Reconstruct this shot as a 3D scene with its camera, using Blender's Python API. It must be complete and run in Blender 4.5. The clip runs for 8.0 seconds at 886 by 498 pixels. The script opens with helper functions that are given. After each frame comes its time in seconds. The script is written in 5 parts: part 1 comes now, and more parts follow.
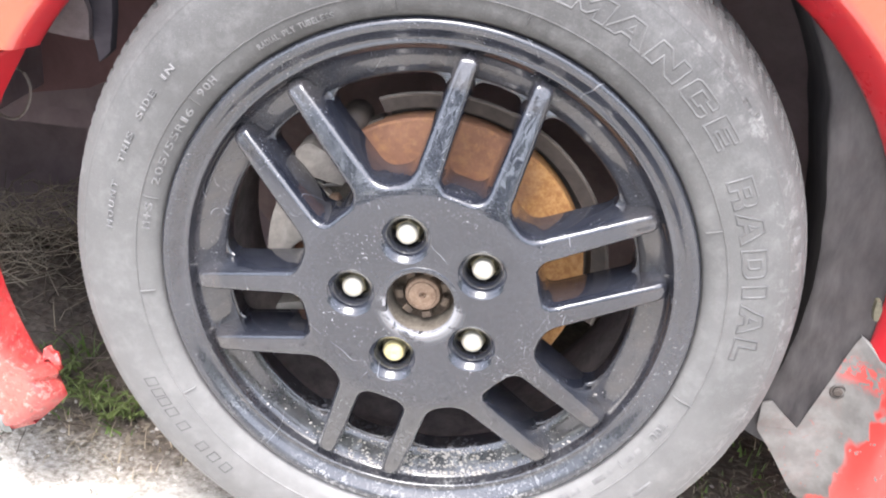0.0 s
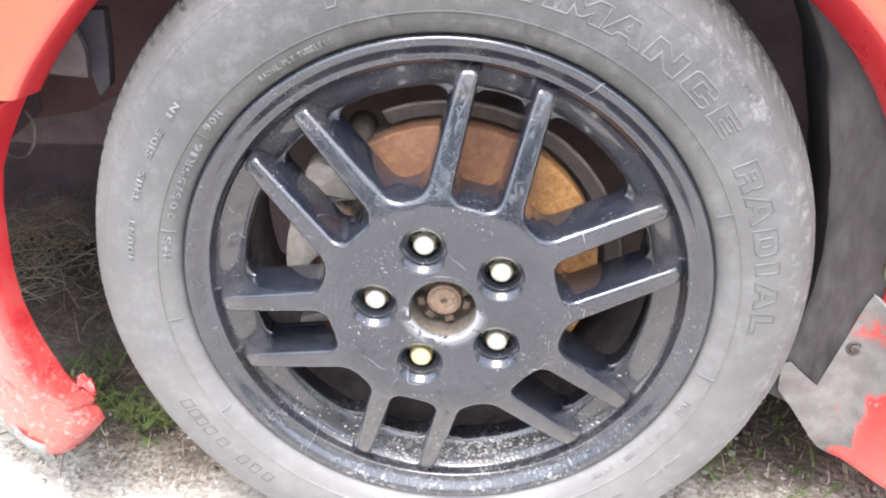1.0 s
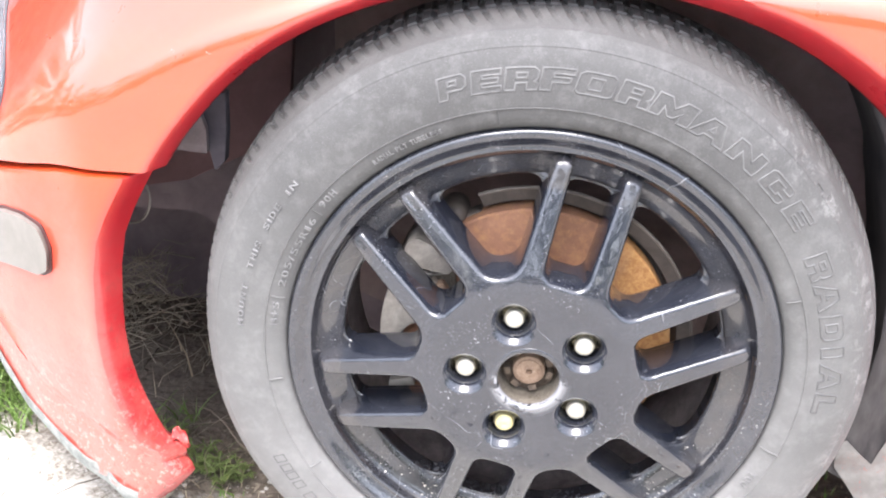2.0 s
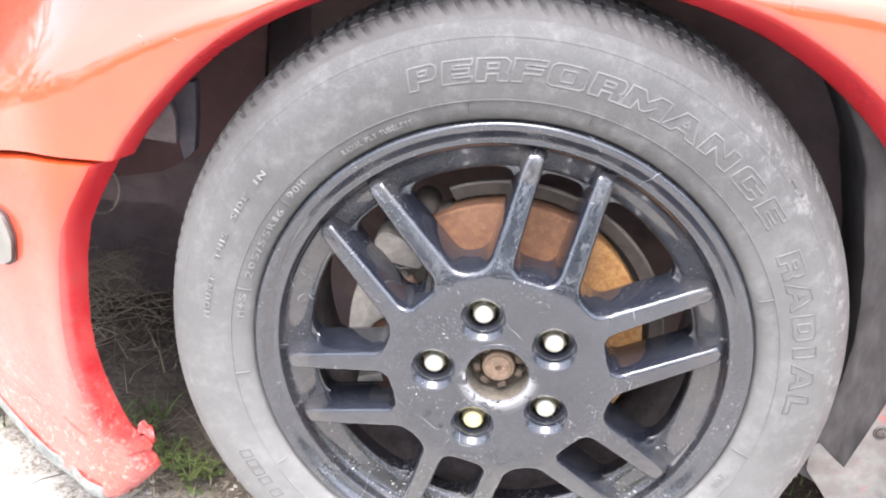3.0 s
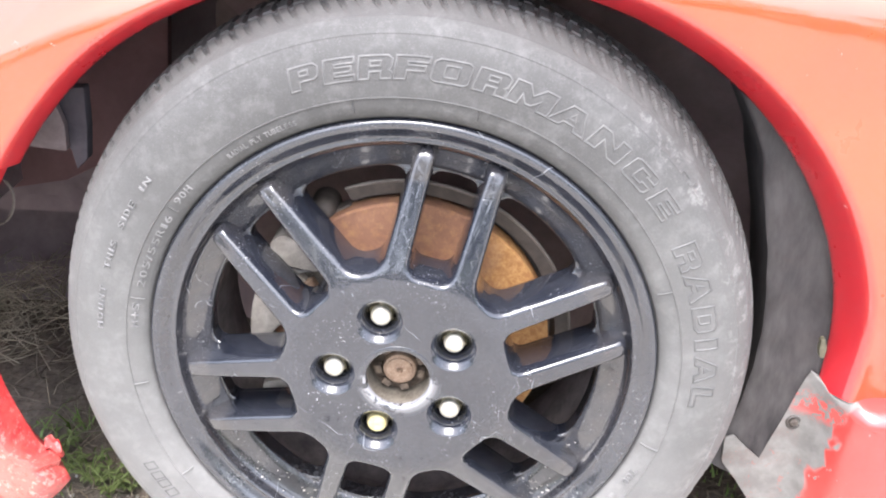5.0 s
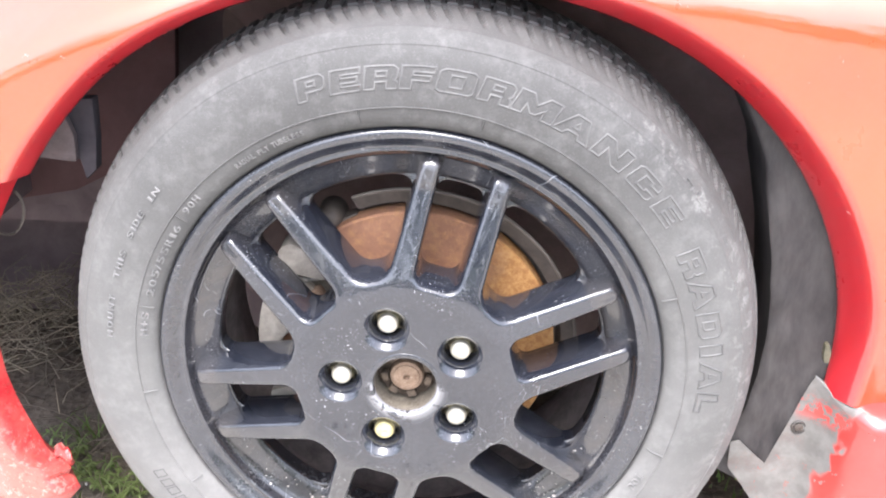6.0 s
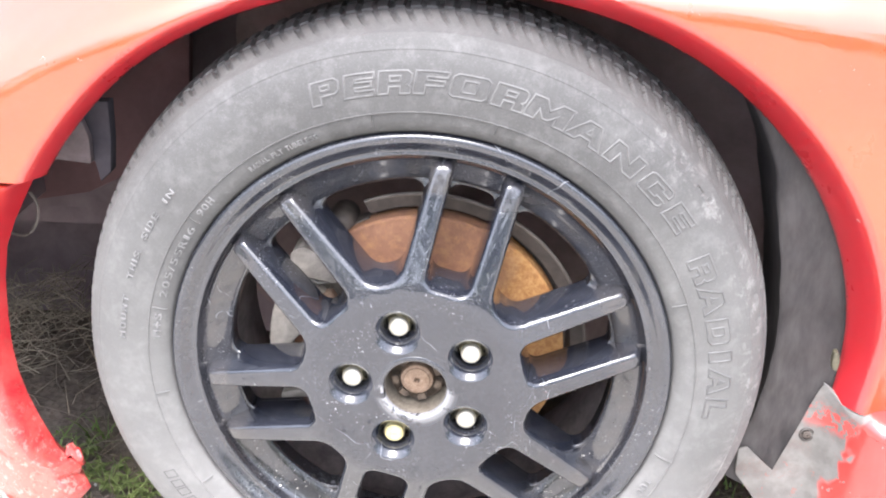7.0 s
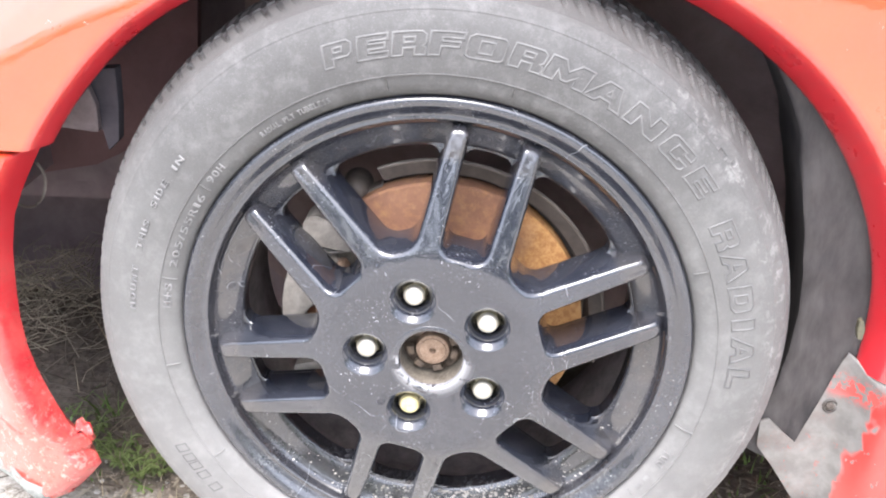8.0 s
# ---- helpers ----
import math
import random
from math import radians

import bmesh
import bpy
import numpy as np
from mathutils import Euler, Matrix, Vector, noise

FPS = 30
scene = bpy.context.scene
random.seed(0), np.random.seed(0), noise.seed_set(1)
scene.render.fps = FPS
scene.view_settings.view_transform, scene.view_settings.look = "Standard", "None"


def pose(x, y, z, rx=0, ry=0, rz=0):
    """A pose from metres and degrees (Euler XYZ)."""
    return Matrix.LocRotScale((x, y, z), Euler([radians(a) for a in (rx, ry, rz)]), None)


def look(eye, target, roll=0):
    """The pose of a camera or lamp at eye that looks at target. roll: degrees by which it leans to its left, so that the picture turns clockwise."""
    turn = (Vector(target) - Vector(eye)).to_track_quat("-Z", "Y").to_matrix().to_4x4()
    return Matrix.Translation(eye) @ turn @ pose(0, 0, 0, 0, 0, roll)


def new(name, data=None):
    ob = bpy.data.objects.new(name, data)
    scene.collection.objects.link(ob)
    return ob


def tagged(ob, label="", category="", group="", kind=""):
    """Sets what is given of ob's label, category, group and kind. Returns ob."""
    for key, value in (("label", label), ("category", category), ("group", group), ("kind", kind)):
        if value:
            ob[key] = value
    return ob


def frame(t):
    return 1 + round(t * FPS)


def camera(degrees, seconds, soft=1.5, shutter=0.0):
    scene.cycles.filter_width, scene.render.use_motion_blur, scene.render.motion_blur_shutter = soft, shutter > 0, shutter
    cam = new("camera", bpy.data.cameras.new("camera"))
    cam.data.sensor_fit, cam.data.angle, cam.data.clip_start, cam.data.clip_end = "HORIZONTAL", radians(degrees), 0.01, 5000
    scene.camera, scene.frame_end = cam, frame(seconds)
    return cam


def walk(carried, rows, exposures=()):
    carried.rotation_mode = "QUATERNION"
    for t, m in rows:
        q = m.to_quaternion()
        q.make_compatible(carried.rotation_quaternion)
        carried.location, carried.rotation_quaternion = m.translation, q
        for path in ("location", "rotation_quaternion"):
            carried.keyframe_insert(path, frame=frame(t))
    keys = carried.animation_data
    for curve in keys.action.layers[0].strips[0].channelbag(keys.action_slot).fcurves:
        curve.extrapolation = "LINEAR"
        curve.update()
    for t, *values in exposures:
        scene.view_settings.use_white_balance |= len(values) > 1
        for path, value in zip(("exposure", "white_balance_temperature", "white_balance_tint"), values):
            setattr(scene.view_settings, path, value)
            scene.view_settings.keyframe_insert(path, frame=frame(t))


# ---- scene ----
EXPOSURE = 1.70
# The camera: seconds, eye, yaw (to the left), pitch (up), roll (leaning left)
PATH = [
    (0, (0.0748, -0.7552, 0.7092), 4.61, -24.73, 4.75),
    (0.2, (0.0687, -0.7589, 0.7416), 4.84, -26.41, 3.41),
    (0.4, (0.0683, -0.7558, 0.7758), 3.09, -28.32, 0.55),
    (0.5, (0.0793, -0.7506, 0.7768), 2.75, -27.83, -0.08),
    (0.7, (0.0698, -0.7362, 0.7779), 2.81, -28.72, 0.53),
    (0.9, (0.0643, -0.7381, 0.7661), 3.59, -28.72, -0.47),
    (1, (0.0562, -0.7431, 0.7720), 4.32, -28.56, -0.66),
    (1.2, (0.0438, -0.7486, 0.7829), 4.28, -27.28, -0.27),
    (1.4, (0.0341, -0.7658, 0.8018), 4.64, -26.27, 0.12),
    (1.5, (0.0300, -0.7791, 0.8061), 4.88, -25.47, 0.05),
    (1.6, (0.0196, -0.7925, 0.8104), 5.09, -24.87, 0.83),
    (1.7, (0.0098, -0.7994, 0.8161), 5.14, -25.15, 0.77),
    (2.8, (-0.0097, -0.8179, 0.7963), 5.64, -24.63, 2.29),
    (3, (0.0139, -0.8026, 0.7972), 4.67, -24.66, 2.06),
    (3.2, (0.0313, -0.7931, 0.8030), 4.85, -25.12, 1.70),
    (3.4, (0.0588, -0.7701, 0.8007), 3.63, -26.00, -0.54),
    (3.5, (0.0747, -0.7658, 0.8011), 3.70, -25.82, -1.39),
    (3.7, (0.0812, -0.7631, 0.7944), 3.13, -26.33, -1.06),
    (3.9, (0.0908, -0.7634, 0.7880), 2.65, -25.97, -0.81),
    (4, (0.0951, -0.7631, 0.7808), 2.60, -26.39, -0.55),
    (4.2, (0.0944, -0.7623, 0.7674), 2.57, -27.03, 0.61),
    (4.4, (0.0836, -0.7710, 0.7767), 2.05, -24.89, 4.06),
    (4.5, (0.0845, -0.7735, 0.7773), 2.00, -24.82, 2.93),
    (4.7, (0.0844, -0.7749, 0.7854), 2.13, -25.18, 1.18),
    (4.9, (0.0826, -0.7794, 0.7940), 3.10, -25.09, 0.98),
    (5, (0.0806, -0.7811, 0.7955), 3.26, -24.84, 0.89),
    (5.2, (0.0809, -0.7811, 0.7972), 3.53, -24.77, 0.19),
    (6.3, (0.0809, -0.7919, 0.8037), 3.53, -24.14, 0.62),
    (6.5, (0.0820, -0.7942, 0.8085), 3.48, -23.91, 0.87),
    (6.7, (0.0812, -0.7945, 0.8060), 4.00, -24.04, 0.99),
    (7, (0.0765, -0.7945, 0.8000), 3.95, -24.12, 0.81),
    (7.2, (0.0736, -0.7891, 0.7913), 3.83, -25.09, 1.41),
    (7.5, (0.0724, -0.7857, 0.7849), 3.79, -24.81, 0.60),
    (7.7, (0.0709, -0.7829, 0.7800), 3.83, -25.01, 0.70),
    (8, (0.0690, -0.7827, 0.7775), 4.39, -24.89, 0.36),
]
cam = camera(45.0, 8.0, soft=2.0)


def carried_pose(eye, yaw, pitch, roll):
    cy, sy, cp, sp = math.cos(radians(yaw)), math.sin(radians(yaw)), math.cos(radians(pitch)), math.sin(radians(pitch))
    ahead = Vector((-sy * cp, cy * cp, sp))
    return look(eye, Vector(eye) + ahead, roll)


walk(cam, [(t, carried_pose(e, a, b, c)) for t, e, a, b, c in PATH], [(t, EXPOSURE + e, 6400, 13) for t, e in ((0.0, 0.05), (1.0, 0.02), (1.5, 0.06), (2.8, 0.15), (4.0, 0.18), (5.0, 0.17), (6.5, 0.24), (7.2, 0.25), (8.0, 0.22))])

# ---- light: a bright hazy sky and a wide, veiled sun ----
SUN_EL, SUN_AZ = 68.0, 188.0
world = bpy.data.worlds.new("sky")
scene.world = world
world.use_nodes = True
wn = world.node_tree.nodes
sky = wn.new("ShaderNodeTexSky")
sky.sky_type = "NISHITA"
sky.sun_disc = False
sky.sun_elevation, sky.sun_rotation = radians(SUN_EL), radians(SUN_AZ)
sky.air_density, sky.dust_density, sky.ozone_density = 1.0, 3.0, 1.5
wn["Background"].inputs["Strength"].default_value = 0.30
veil = wn.new("ShaderNodeHueSaturation")
veil.inputs["Saturation"].default_value = 0.48
world.node_tree.links.new(sky.outputs[0], veil.inputs["Color"])
world.node_tree.links.new(veil.outputs[0], wn["Background"].inputs["Color"])
sun = new("sun", bpy.data.lights.new("sun", "SUN"))
sun.data.energy, sun.data.angle, sun.data.color = 1.35, radians(34), (1.0, 0.98, 0.95)
sun_dir = Vector((math.sin(radians(SUN_AZ)) * math.cos(radians(SUN_EL)), math.cos(radians(SUN_AZ)) * math.cos(radians(SUN_EL)), math.sin(radians(SUN_EL))))
sun.matrix_world = look(sun_dir * 30, (0, 0, 0))


# ---- materials ----
class Mat:
    """A node material with a principled shader and short ways to build on it."""

    def __init__(self, name, rough=0.6, metal=0.0, color=(0.5, 0.5, 0.5), space="Object"):
        self.m = bpy.data.materials.new(name)
        self.m.use_nodes = True
        self.t = self.m.node_tree
        self.p = self.t.nodes["Principled BSDF"]
        self.coord = self.t.nodes.new("ShaderNodeTexCoord").outputs[space]
        self.set(rough=rough, metal=metal, color=color)

    def link(self, a, b):
        self.t.links.new(a, b)

    def set(self, rough=None, metal=None, color=None, coat=None, coat_rough=None):
        for key, v in (("Roughness", rough), ("Metallic", metal), ("Coat Weight", coat), ("Coat Roughness", coat_rough)):
            if v is not None:
                self.put(v, self.p.inputs[key])
        if color is not None:
            self.put((*color, 1.0) if isinstance(color, tuple) else color, self.p.inputs["Base Color"])

    def put(self, v, socket):
        if hasattr(v, "is_output"):
            self.link(v, socket)
        else:
            socket.default_value = v

    def noise(self, scale, detail=4.0, rough=0.6, distort=0.0, stretch=None):
        n = self.t.nodes.new("ShaderNodeTexNoise")
        n.inputs["Scale"].default_value, n.inputs["Detail"].default_value = scale, detail
        n.inputs["Roughness"].default_value, n.inputs["Distortion"].default_value = rough, distort
        src = self.coord
        if stretch:
            mp = self.t.nodes.new("ShaderNodeMapping")
            mp.inputs["Scale"].default_value = stretch
            self.link(src, mp.inputs["Vector"])
            src = mp.outputs[0]
        self.link(src, n.inputs["Vector"])
        return n.outputs["Fac"]

    def voronoi(self, scale):
        n = self.t.nodes.new("ShaderNodeTexVoronoi")
        n.inputs["Scale"].default_value = scale
        self.link(self.coord, n.inputs["Vector"])
        return n.outputs["Distance"]

    def ramp(self, fac, *stops):
        n = self.t.nodes.new("ShaderNodeValToRGB")
        while len(n.color_ramp.elements) < len(stops):
            n.color_ramp.elements.new(0.5)
        for e, (pos, c) in zip(n.color_ramp.elements, stops):
            e.position = pos
            e.color = (*c, 1.0) if isinstance(c, tuple) else (c, c, c, 1.0)
        self.link(fac, n.inputs["Fac"])
        return n.outputs["Color"]

    def mix(self, fac, a, b, how="MIX"):
        n = self.t.nodes.new("ShaderNodeMix")
        n.data_type, n.blend_type = "RGBA", how
        for v, k in ((fac, 0), (a, 6), (b, 7)):
            v = (*v, 1.0) if isinstance(v, tuple) and len(v) == 3 else v
            self.put(v, n.inputs[k])
        return n.outputs[2]

    def math(self, op, a, b=0.0, c=0.0):
        n = self.t.nodes.new("ShaderNodeMath")
        n.operation = op
        for k, v in enumerate((a, b, c)):
            self.put(v, n.inputs[k])
        return n.outputs[0]

    def axis(self, which):
        n = self.t.nodes.new("ShaderNodeSeparateXYZ")
        self.link(self.coord, n.inputs[0])
        return n.outputs["XYZ".index(which)]

    def random(self):
        return self.t.nodes.new("ShaderNodeObjectInfo").outputs["Random"]

    def bump(self, height, strength=0.3, distance=0.001):
        n = self.t.nodes.new("ShaderNodeBump")
        n.inputs["Strength"].default_value, n.inputs["Distance"].default_value = strength, distance
        self.link(height, n.inputs["Height"])
        if self.p.inputs["Normal"].links:
            self.link(self.p.inputs["Normal"].links[0].from_socket, n.inputs["Normal"])
        self.link(n.outputs[0], self.p.inputs["Normal"])


HUB_Z = 0.315


def tyre_rubber():
    m = Mat("dusty_rubber", rough=0.75)
    big = m.ramp(m.noise(9, 5, 0.65), (0.3, 0.0), (0.7, 1.0))
    fine = m.noise(420, 3, 0.7)
    base = m.mix(big, (0.033, 0.0316, 0.0304), (0.045, 0.0434, 0.0416))
    scuff = m.ramp(m.noise(48, 6, 0.75, 0.2), (0.50, 0.0), (0.72, 1.0))
    base = m.mix(m.math("MULTIPLY", scuff, 0.2), base, (0.27, 0.265, 0.26))
    base = m.mix(m.ramp(fine, (0.35, 0.35), (0.7, 0.0)), base, (0.06, 0.06, 0.06))
    # rubbed shoulder, pale where it has met kerbs
    dx, dz = m.axis("X"), m.math("SUBTRACT", m.axis("Z"), HUB_Z)
    rad = m.math("SQRT", m.math("ADD", m.math("MULTIPLY", dx, dx), m.math("MULTIPLY", dz, dz)))
    shoulder = m.ramp(rad, (0.274, 0.0), (0.286, 1.0), (0.297, 0.9), (0.303, 0.0))
    rubbed = m.math("MULTIPLY", shoulder, m.ramp(m.noise(70, 6, 0.75, 0.5), (0.52, 0.0), (0.62, 1.0)))
    rubbed = m.math("MULTIPLY", rubbed, m.ramp(m.math("ADD", dx, m.math("MULTIPLY", m.noise(11, 4), 0.12)), (0.16, 0.08), (0.27, 1.0)))
    base = m.mix(m.math("MULTIPLY", rubbed, 0.28), base, (0.34, 0.335, 0.325))
    base = m.mix(m.ramp(rad, (0.2985, 0.0), (0.3040, 0.40)), base, (0.034, 0.033, 0.033))
    film = m.ramp(m.noise(3.2, 4, 0.6), (0.42, 0.0), (0.66, 1.0))
    base = m.mix(m.math("MULTIPLY", film, 0.07), base, (0.25, 0.245, 0.235))
    # Dust and painted ground bounce: rubber made paler towards the ground.
    dust_and_bounce = m.math("MULTIPLY", m.ramp(m.axis("Z"), (0.06, 1.0), (0.24, 0.50), (0.52, 0.05)), m.ramp(m.noise(6, 5, 0.7), (0.30, 0.55), (0.62, 1.0)))
    base = m.mix(m.math("MULTIPLY", dust_and_bounce, 0.62), base, (0.34, 0.335, 0.325))
    smear = m.ramp(m.noise(16, 6, 0.8, 0.0), (0.52, 0.0), (0.70, 1.0))
    base = m.mix(m.math("MULTIPLY", smear, 0.05), base, (0.30, 0.30, 0.295))
    grit = m.ramp(m.noise(900, 2, 0.6), (0.60, 0.0), (0.70, 1.0))
    base = m.mix(m.math("MULTIPLY", grit, 0.22), base, (0.20, 0.196, 0.19))
    m.set(color=base, rough=m.ramp(big, (0, 0.62), (1, 0.85)))
    m.bump(fine, 0.40, 0.0006)
    m.bump(m.noise(60, 4), 0.15, 0.001)
    m.bump(m.noise(150, 4, 0.7), 0.20, 0.0008)
    return m.m


def letter_rubber(name, a, b):
    """Raised letters, rubbed paler than the rubber round them."""
    m = Mat(name, rough=0.7)
    n = m.noise(50, 5, 0.7)
    m.set(color=m.mix(m.ramp(n, (0.35, 0.0), (0.65, 1.0)), a, b))
    m.bump(m.noise(300, 3), 0.2, 0.0005)
    return m.m


def black_paint():
    m = Mat("worn_black_paint", rough=0.25)
    dust = m.ramp(m.noise(14, 6, 0.7, 0.4), (0.4, 0.0), (0.75, 1.0))
    specks = m.math("MULTIPLY", m.ramp(m.noise(520, 3, 0.6, 0.8), (0.64, 0.0), (0.69, 1.0)), m.ramp(m.noise(21, 4, 0.7), (0.51, 0.05), (0.66, 1.0)))
    base = m.mix(dust, (0.0095, 0.0112, 0.0172), (0.026, 0.0282, 0.036))
    base = m.mix(m.math("MULTIPLY", specks, 0.72), base, (0.46, 0.46, 0.46))
    low = m.ramp(m.axis("Z"), (0.10, 1.0), (0.20, 0.0))
    mud = m.math("MULTIPLY", low, m.ramp(m.noise(55, 6, 0.8), (0.40, 0.0), (0.60, 1.0)))
    base = m.mix(m.math("MULTIPLY", mud, 0.12), base, (0.15, 0.147, 0.14))
    crumbs = m.math("MULTIPLY", low, m.ramp(m.noise(230, 5, 0.75, 0.5), (0.53, 0.0), (0.58, 1.0)))
    crumbs = m.math("MULTIPLY", crumbs, m.ramp(m.noise(20, 3), (0.42, 0.10), (0.58, 1.0)))
    base = m.mix(m.math("MULTIPLY", crumbs, 0.6), base, (0.46, 0.455, 0.44))
    # a dull film of road dust and painted ground reflection on the faces turned outwards; the sloping sides stay darker
    out = m.t.nodes.new("ShaderNodeSeparateXYZ")
    m.link(m.t.nodes.new("ShaderNodeNewGeometry").outputs["True Normal"], out.inputs[0])
    outward = m.ramp(m.math("MULTIPLY", out.outputs["Y"], -1.0), (0.80, 0.0), (0.97, 1.0))
    film = m.math("MULTIPLY", outward, m.ramp(m.noise(24, 6, 0.72, 0.6), (0.28, 0.25), (0.68, 1.0)))
    base = m.mix(m.math("MULTIPLY", film, 0.13), base, (0.052, 0.055, 0.062))
    # paint knocked off round the centre bore, brown road dirt on the slope inside the lip
    dx, dz = m.axis("X"), m.math("SUBTRACT", m.axis("Z"), HUB_Z)
    rad = m.math("SQRT", m.math("ADD", m.math("MULTIPLY", dx, dx), m.math("MULTIPLY", dz, dz)))
    ring = m.math("MULTIPLY", m.ramp(rad, (0.0285, 1.0), (0.036, 0.0)), m.ramp(dz, (-0.012, 1.0), (0.004, 0.04)))
    worn = m.math("MULTIPLY", ring, m.ramp(m.noise(60, 5, 0.7, 0.6), (0.46, 0.0), (0.54, 1.0)))
    slope = m.ramp(rad, (0.168, 0.0), (0.174, 1.0), (0.194, 0.9), (0.203, 0.0))
    caked = m.math("MULTIPLY", slope, m.ramp(m.noise(18, 6, 0.7, 0.8), (0.36, 0.05), (0.66, 1.0)))
    base = m.mix(m.math("MULTIPLY", caked, 0.50), base, (0.062, 0.052, 0.043))
    # road dust lying on the lip and its hollow, in patches drawn out round the wheel
    lip = m.math("MULTIPLY", m.ramp(rad, (0.196, 0.0), (0.200, 1.0), (0.2135, 1.0), (0.216, 0.45)), m.ramp(m.noise(30, 6, 0.75, 0.7), (0.34, 0.25), (0.62, 1.0)))
    base = m.mix(m.math("MULTIPLY", lip, 0.25), base, (0.075, 0.074, 0.076))
    # hair cracks, chips along them, and a grain of fine pale grit
    scratch = m.ramp(m.noise(13, 2, 0.5, 0.5), (0.4968, 0.0), (0.500, 1.0), (0.5032, 0.0))
    scratch = m.math("MULTIPLY", scratch, m.ramp(m.noise(24, 5, 0.75), (0.54, 0.0), (0.62, 1.0)))
    base = m.mix(m.math("MULTIPLY", scratch, 0.38), base, (0.44, 0.45, 0.47))
    scrape = m.math("MULTIPLY", m.ramp(m.noise(40, 6, 0.8, 0.6, (1.0, 1.0, 6.0)), (0.60, 0.0), (0.68, 1.0)), m.ramp(m.noise(15, 4, 0.7), (0.50, 0.0), (0.62, 1.0)))
    base = m.mix(m.math("MULTIPLY", scrape, 0.05), base, (0.30, 0.31, 0.33))
    grit = m.math("MULTIPLY", m.ramp(m.noise(760, 2, 0.6), (0.62, 0.0), (0.68, 1.0)), m.ramp(m.noise(9, 5, 0.75), (0.40, 0.15), (0.62, 1.0)))
    base = m.mix(m.math("MULTIPLY", grit, 0.16), base, (0.30, 0.295, 0.29))
    base = m.mix(m.math("MULTIPLY", worn, 0.40), base, (0.52, 0.52, 0.54))
    m.set(color=base, rough=m.ramp(dust, (0, 0.12), (1, 0.30)), coat=1.0, coat_rough=m.math("ADD", m.ramp(m.noise(11, 6, 0.7, 0.5), (0.38, 0.02), (0.66, 0.09)), m.math("MULTIPLY", lip, 0.06)))
    m.p.inputs["Coat IOR"].default_value, m.p.inputs["Specular IOR Level"].default_value = 1.6, 0.25
    m.bump(m.noise(17, 3), 0.12, 0.006)
    m.bump(m.noise(38, 3), 0.08, 0.0035)
    m.bump(m.noise(110, 4, 0.7), 0.07, 0.0012)
    m.bump(m.noise(420, 3), 0.03, 0.0005)
    return m.m


def rust(name, a, b, c, scale=40):
    m = Mat(name, rough=0.9)
    n1, n2 = m.noise(scale, 6, 0.7, 0.5), m.noise(scale * 7, 4, 0.7)
    base = m.mix(m.ramp(n1, (0.35, 0.0), (0.65, 1.0)), a, b)
    base = m.mix(m.ramp(n2, (0.5, 0.0), (0.75, 0.7)), base, c)
    m.set(color=base)
    m.bump(n2, 0.4, 0.001)
    return m.m


def disc_rust():
    """Brown rust, with a bright orange bloom on one side of the disc."""
    m = Mat("rusty_disc", rough=0.88)
    n1, n2 = m.noise(22, 6, 0.7, 0.5), m.noise(200, 4, 0.7)
    brown = m.mix(m.ramp(n1, (0.35, 0.0), (0.65, 1.0)), (0.19, 0.092, 0.056), (0.29, 0.145, 0.085))
    orange = m.mix(m.ramp(n2, (0.4, 0.0), (0.65, 1.0)), (0.30, 0.135, 0.045), (0.50, 0.27, 0.09))
    side = m.math("ADD", m.axis("X"), m.math("MULTIPLY", m.math("SUBTRACT", n1, 0.5), 0.12))
    base = m.mix(m.ramp(side, (0.055, 0.0), (0.085, 1.0)), brown, orange)
    base = m.mix(m.ramp(m.noise(70, 6, 0.75, 0.3), (0.48, 0.0), (0.66, 0.55)), base, (0.40, 0.205, 0.085))
    base = m.mix(m.ramp(n2, (0.52, 0.0), (0.75, 0.6)), base, (0.36, 0.20, 0.10))
    m.set(color=base)
    m.bump(n2, 0.4, 0.001)
    return m.m


# Light painted into the red: shaded on the lips, lit on the panels.
SHADED_RED = ((0.37, 0.010, 0.017), (0.41, 0.016, 0.022))
PALE_LIT_RED = ((0.51, 0.070, 0.050), (0.56, 0.105, 0.080))
LIT_RED = ((0.52, 0.042, 0.010), (0.57, 0.060, 0.014))


def lit_and_shaded(m, n, open_skin=LIT_RED):
    """Crimson paint, painted up to salmon on the open skin for reflected light, not on the rolled lips."""
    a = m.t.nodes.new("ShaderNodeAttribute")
    a.attribute_name = "lit_skin"
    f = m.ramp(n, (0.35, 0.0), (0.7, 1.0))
    return m.mix(a.outputs["Fac"], m.mix(f, *SHADED_RED), m.mix(f, *open_skin))


def red_paint():
    m = Mat("lit_shaded_red_paint", rough=0.32)
    base = lit_and_shaded(m, m.noise(5, 4, 0.6))
    chips = m.ramp(m.noise(75, 5, 0.7, 0.5), (0.70, 0.0), (0.73, 1.0))
    base = m.mix(m.math("MULTIPLY", chips, 0.7), base, (0.62, 0.45, 0.42))
    m.set(color=base, rough=m.ramp(m.noise(22, 4), (0.3, 0.25), (0.8, 0.5)), coat=1.0, coat_rough=0.08)
    m.p.inputs["Coat IOR"].default_value, m.p.inputs["Specular IOR Level"].default_value = 1.7, 0.4
    m.bump(m.noise(7, 2), 0.25, 0.004)
    m.bump(m.noise(300, 3), 0.05, 0.0006)
    return m.m


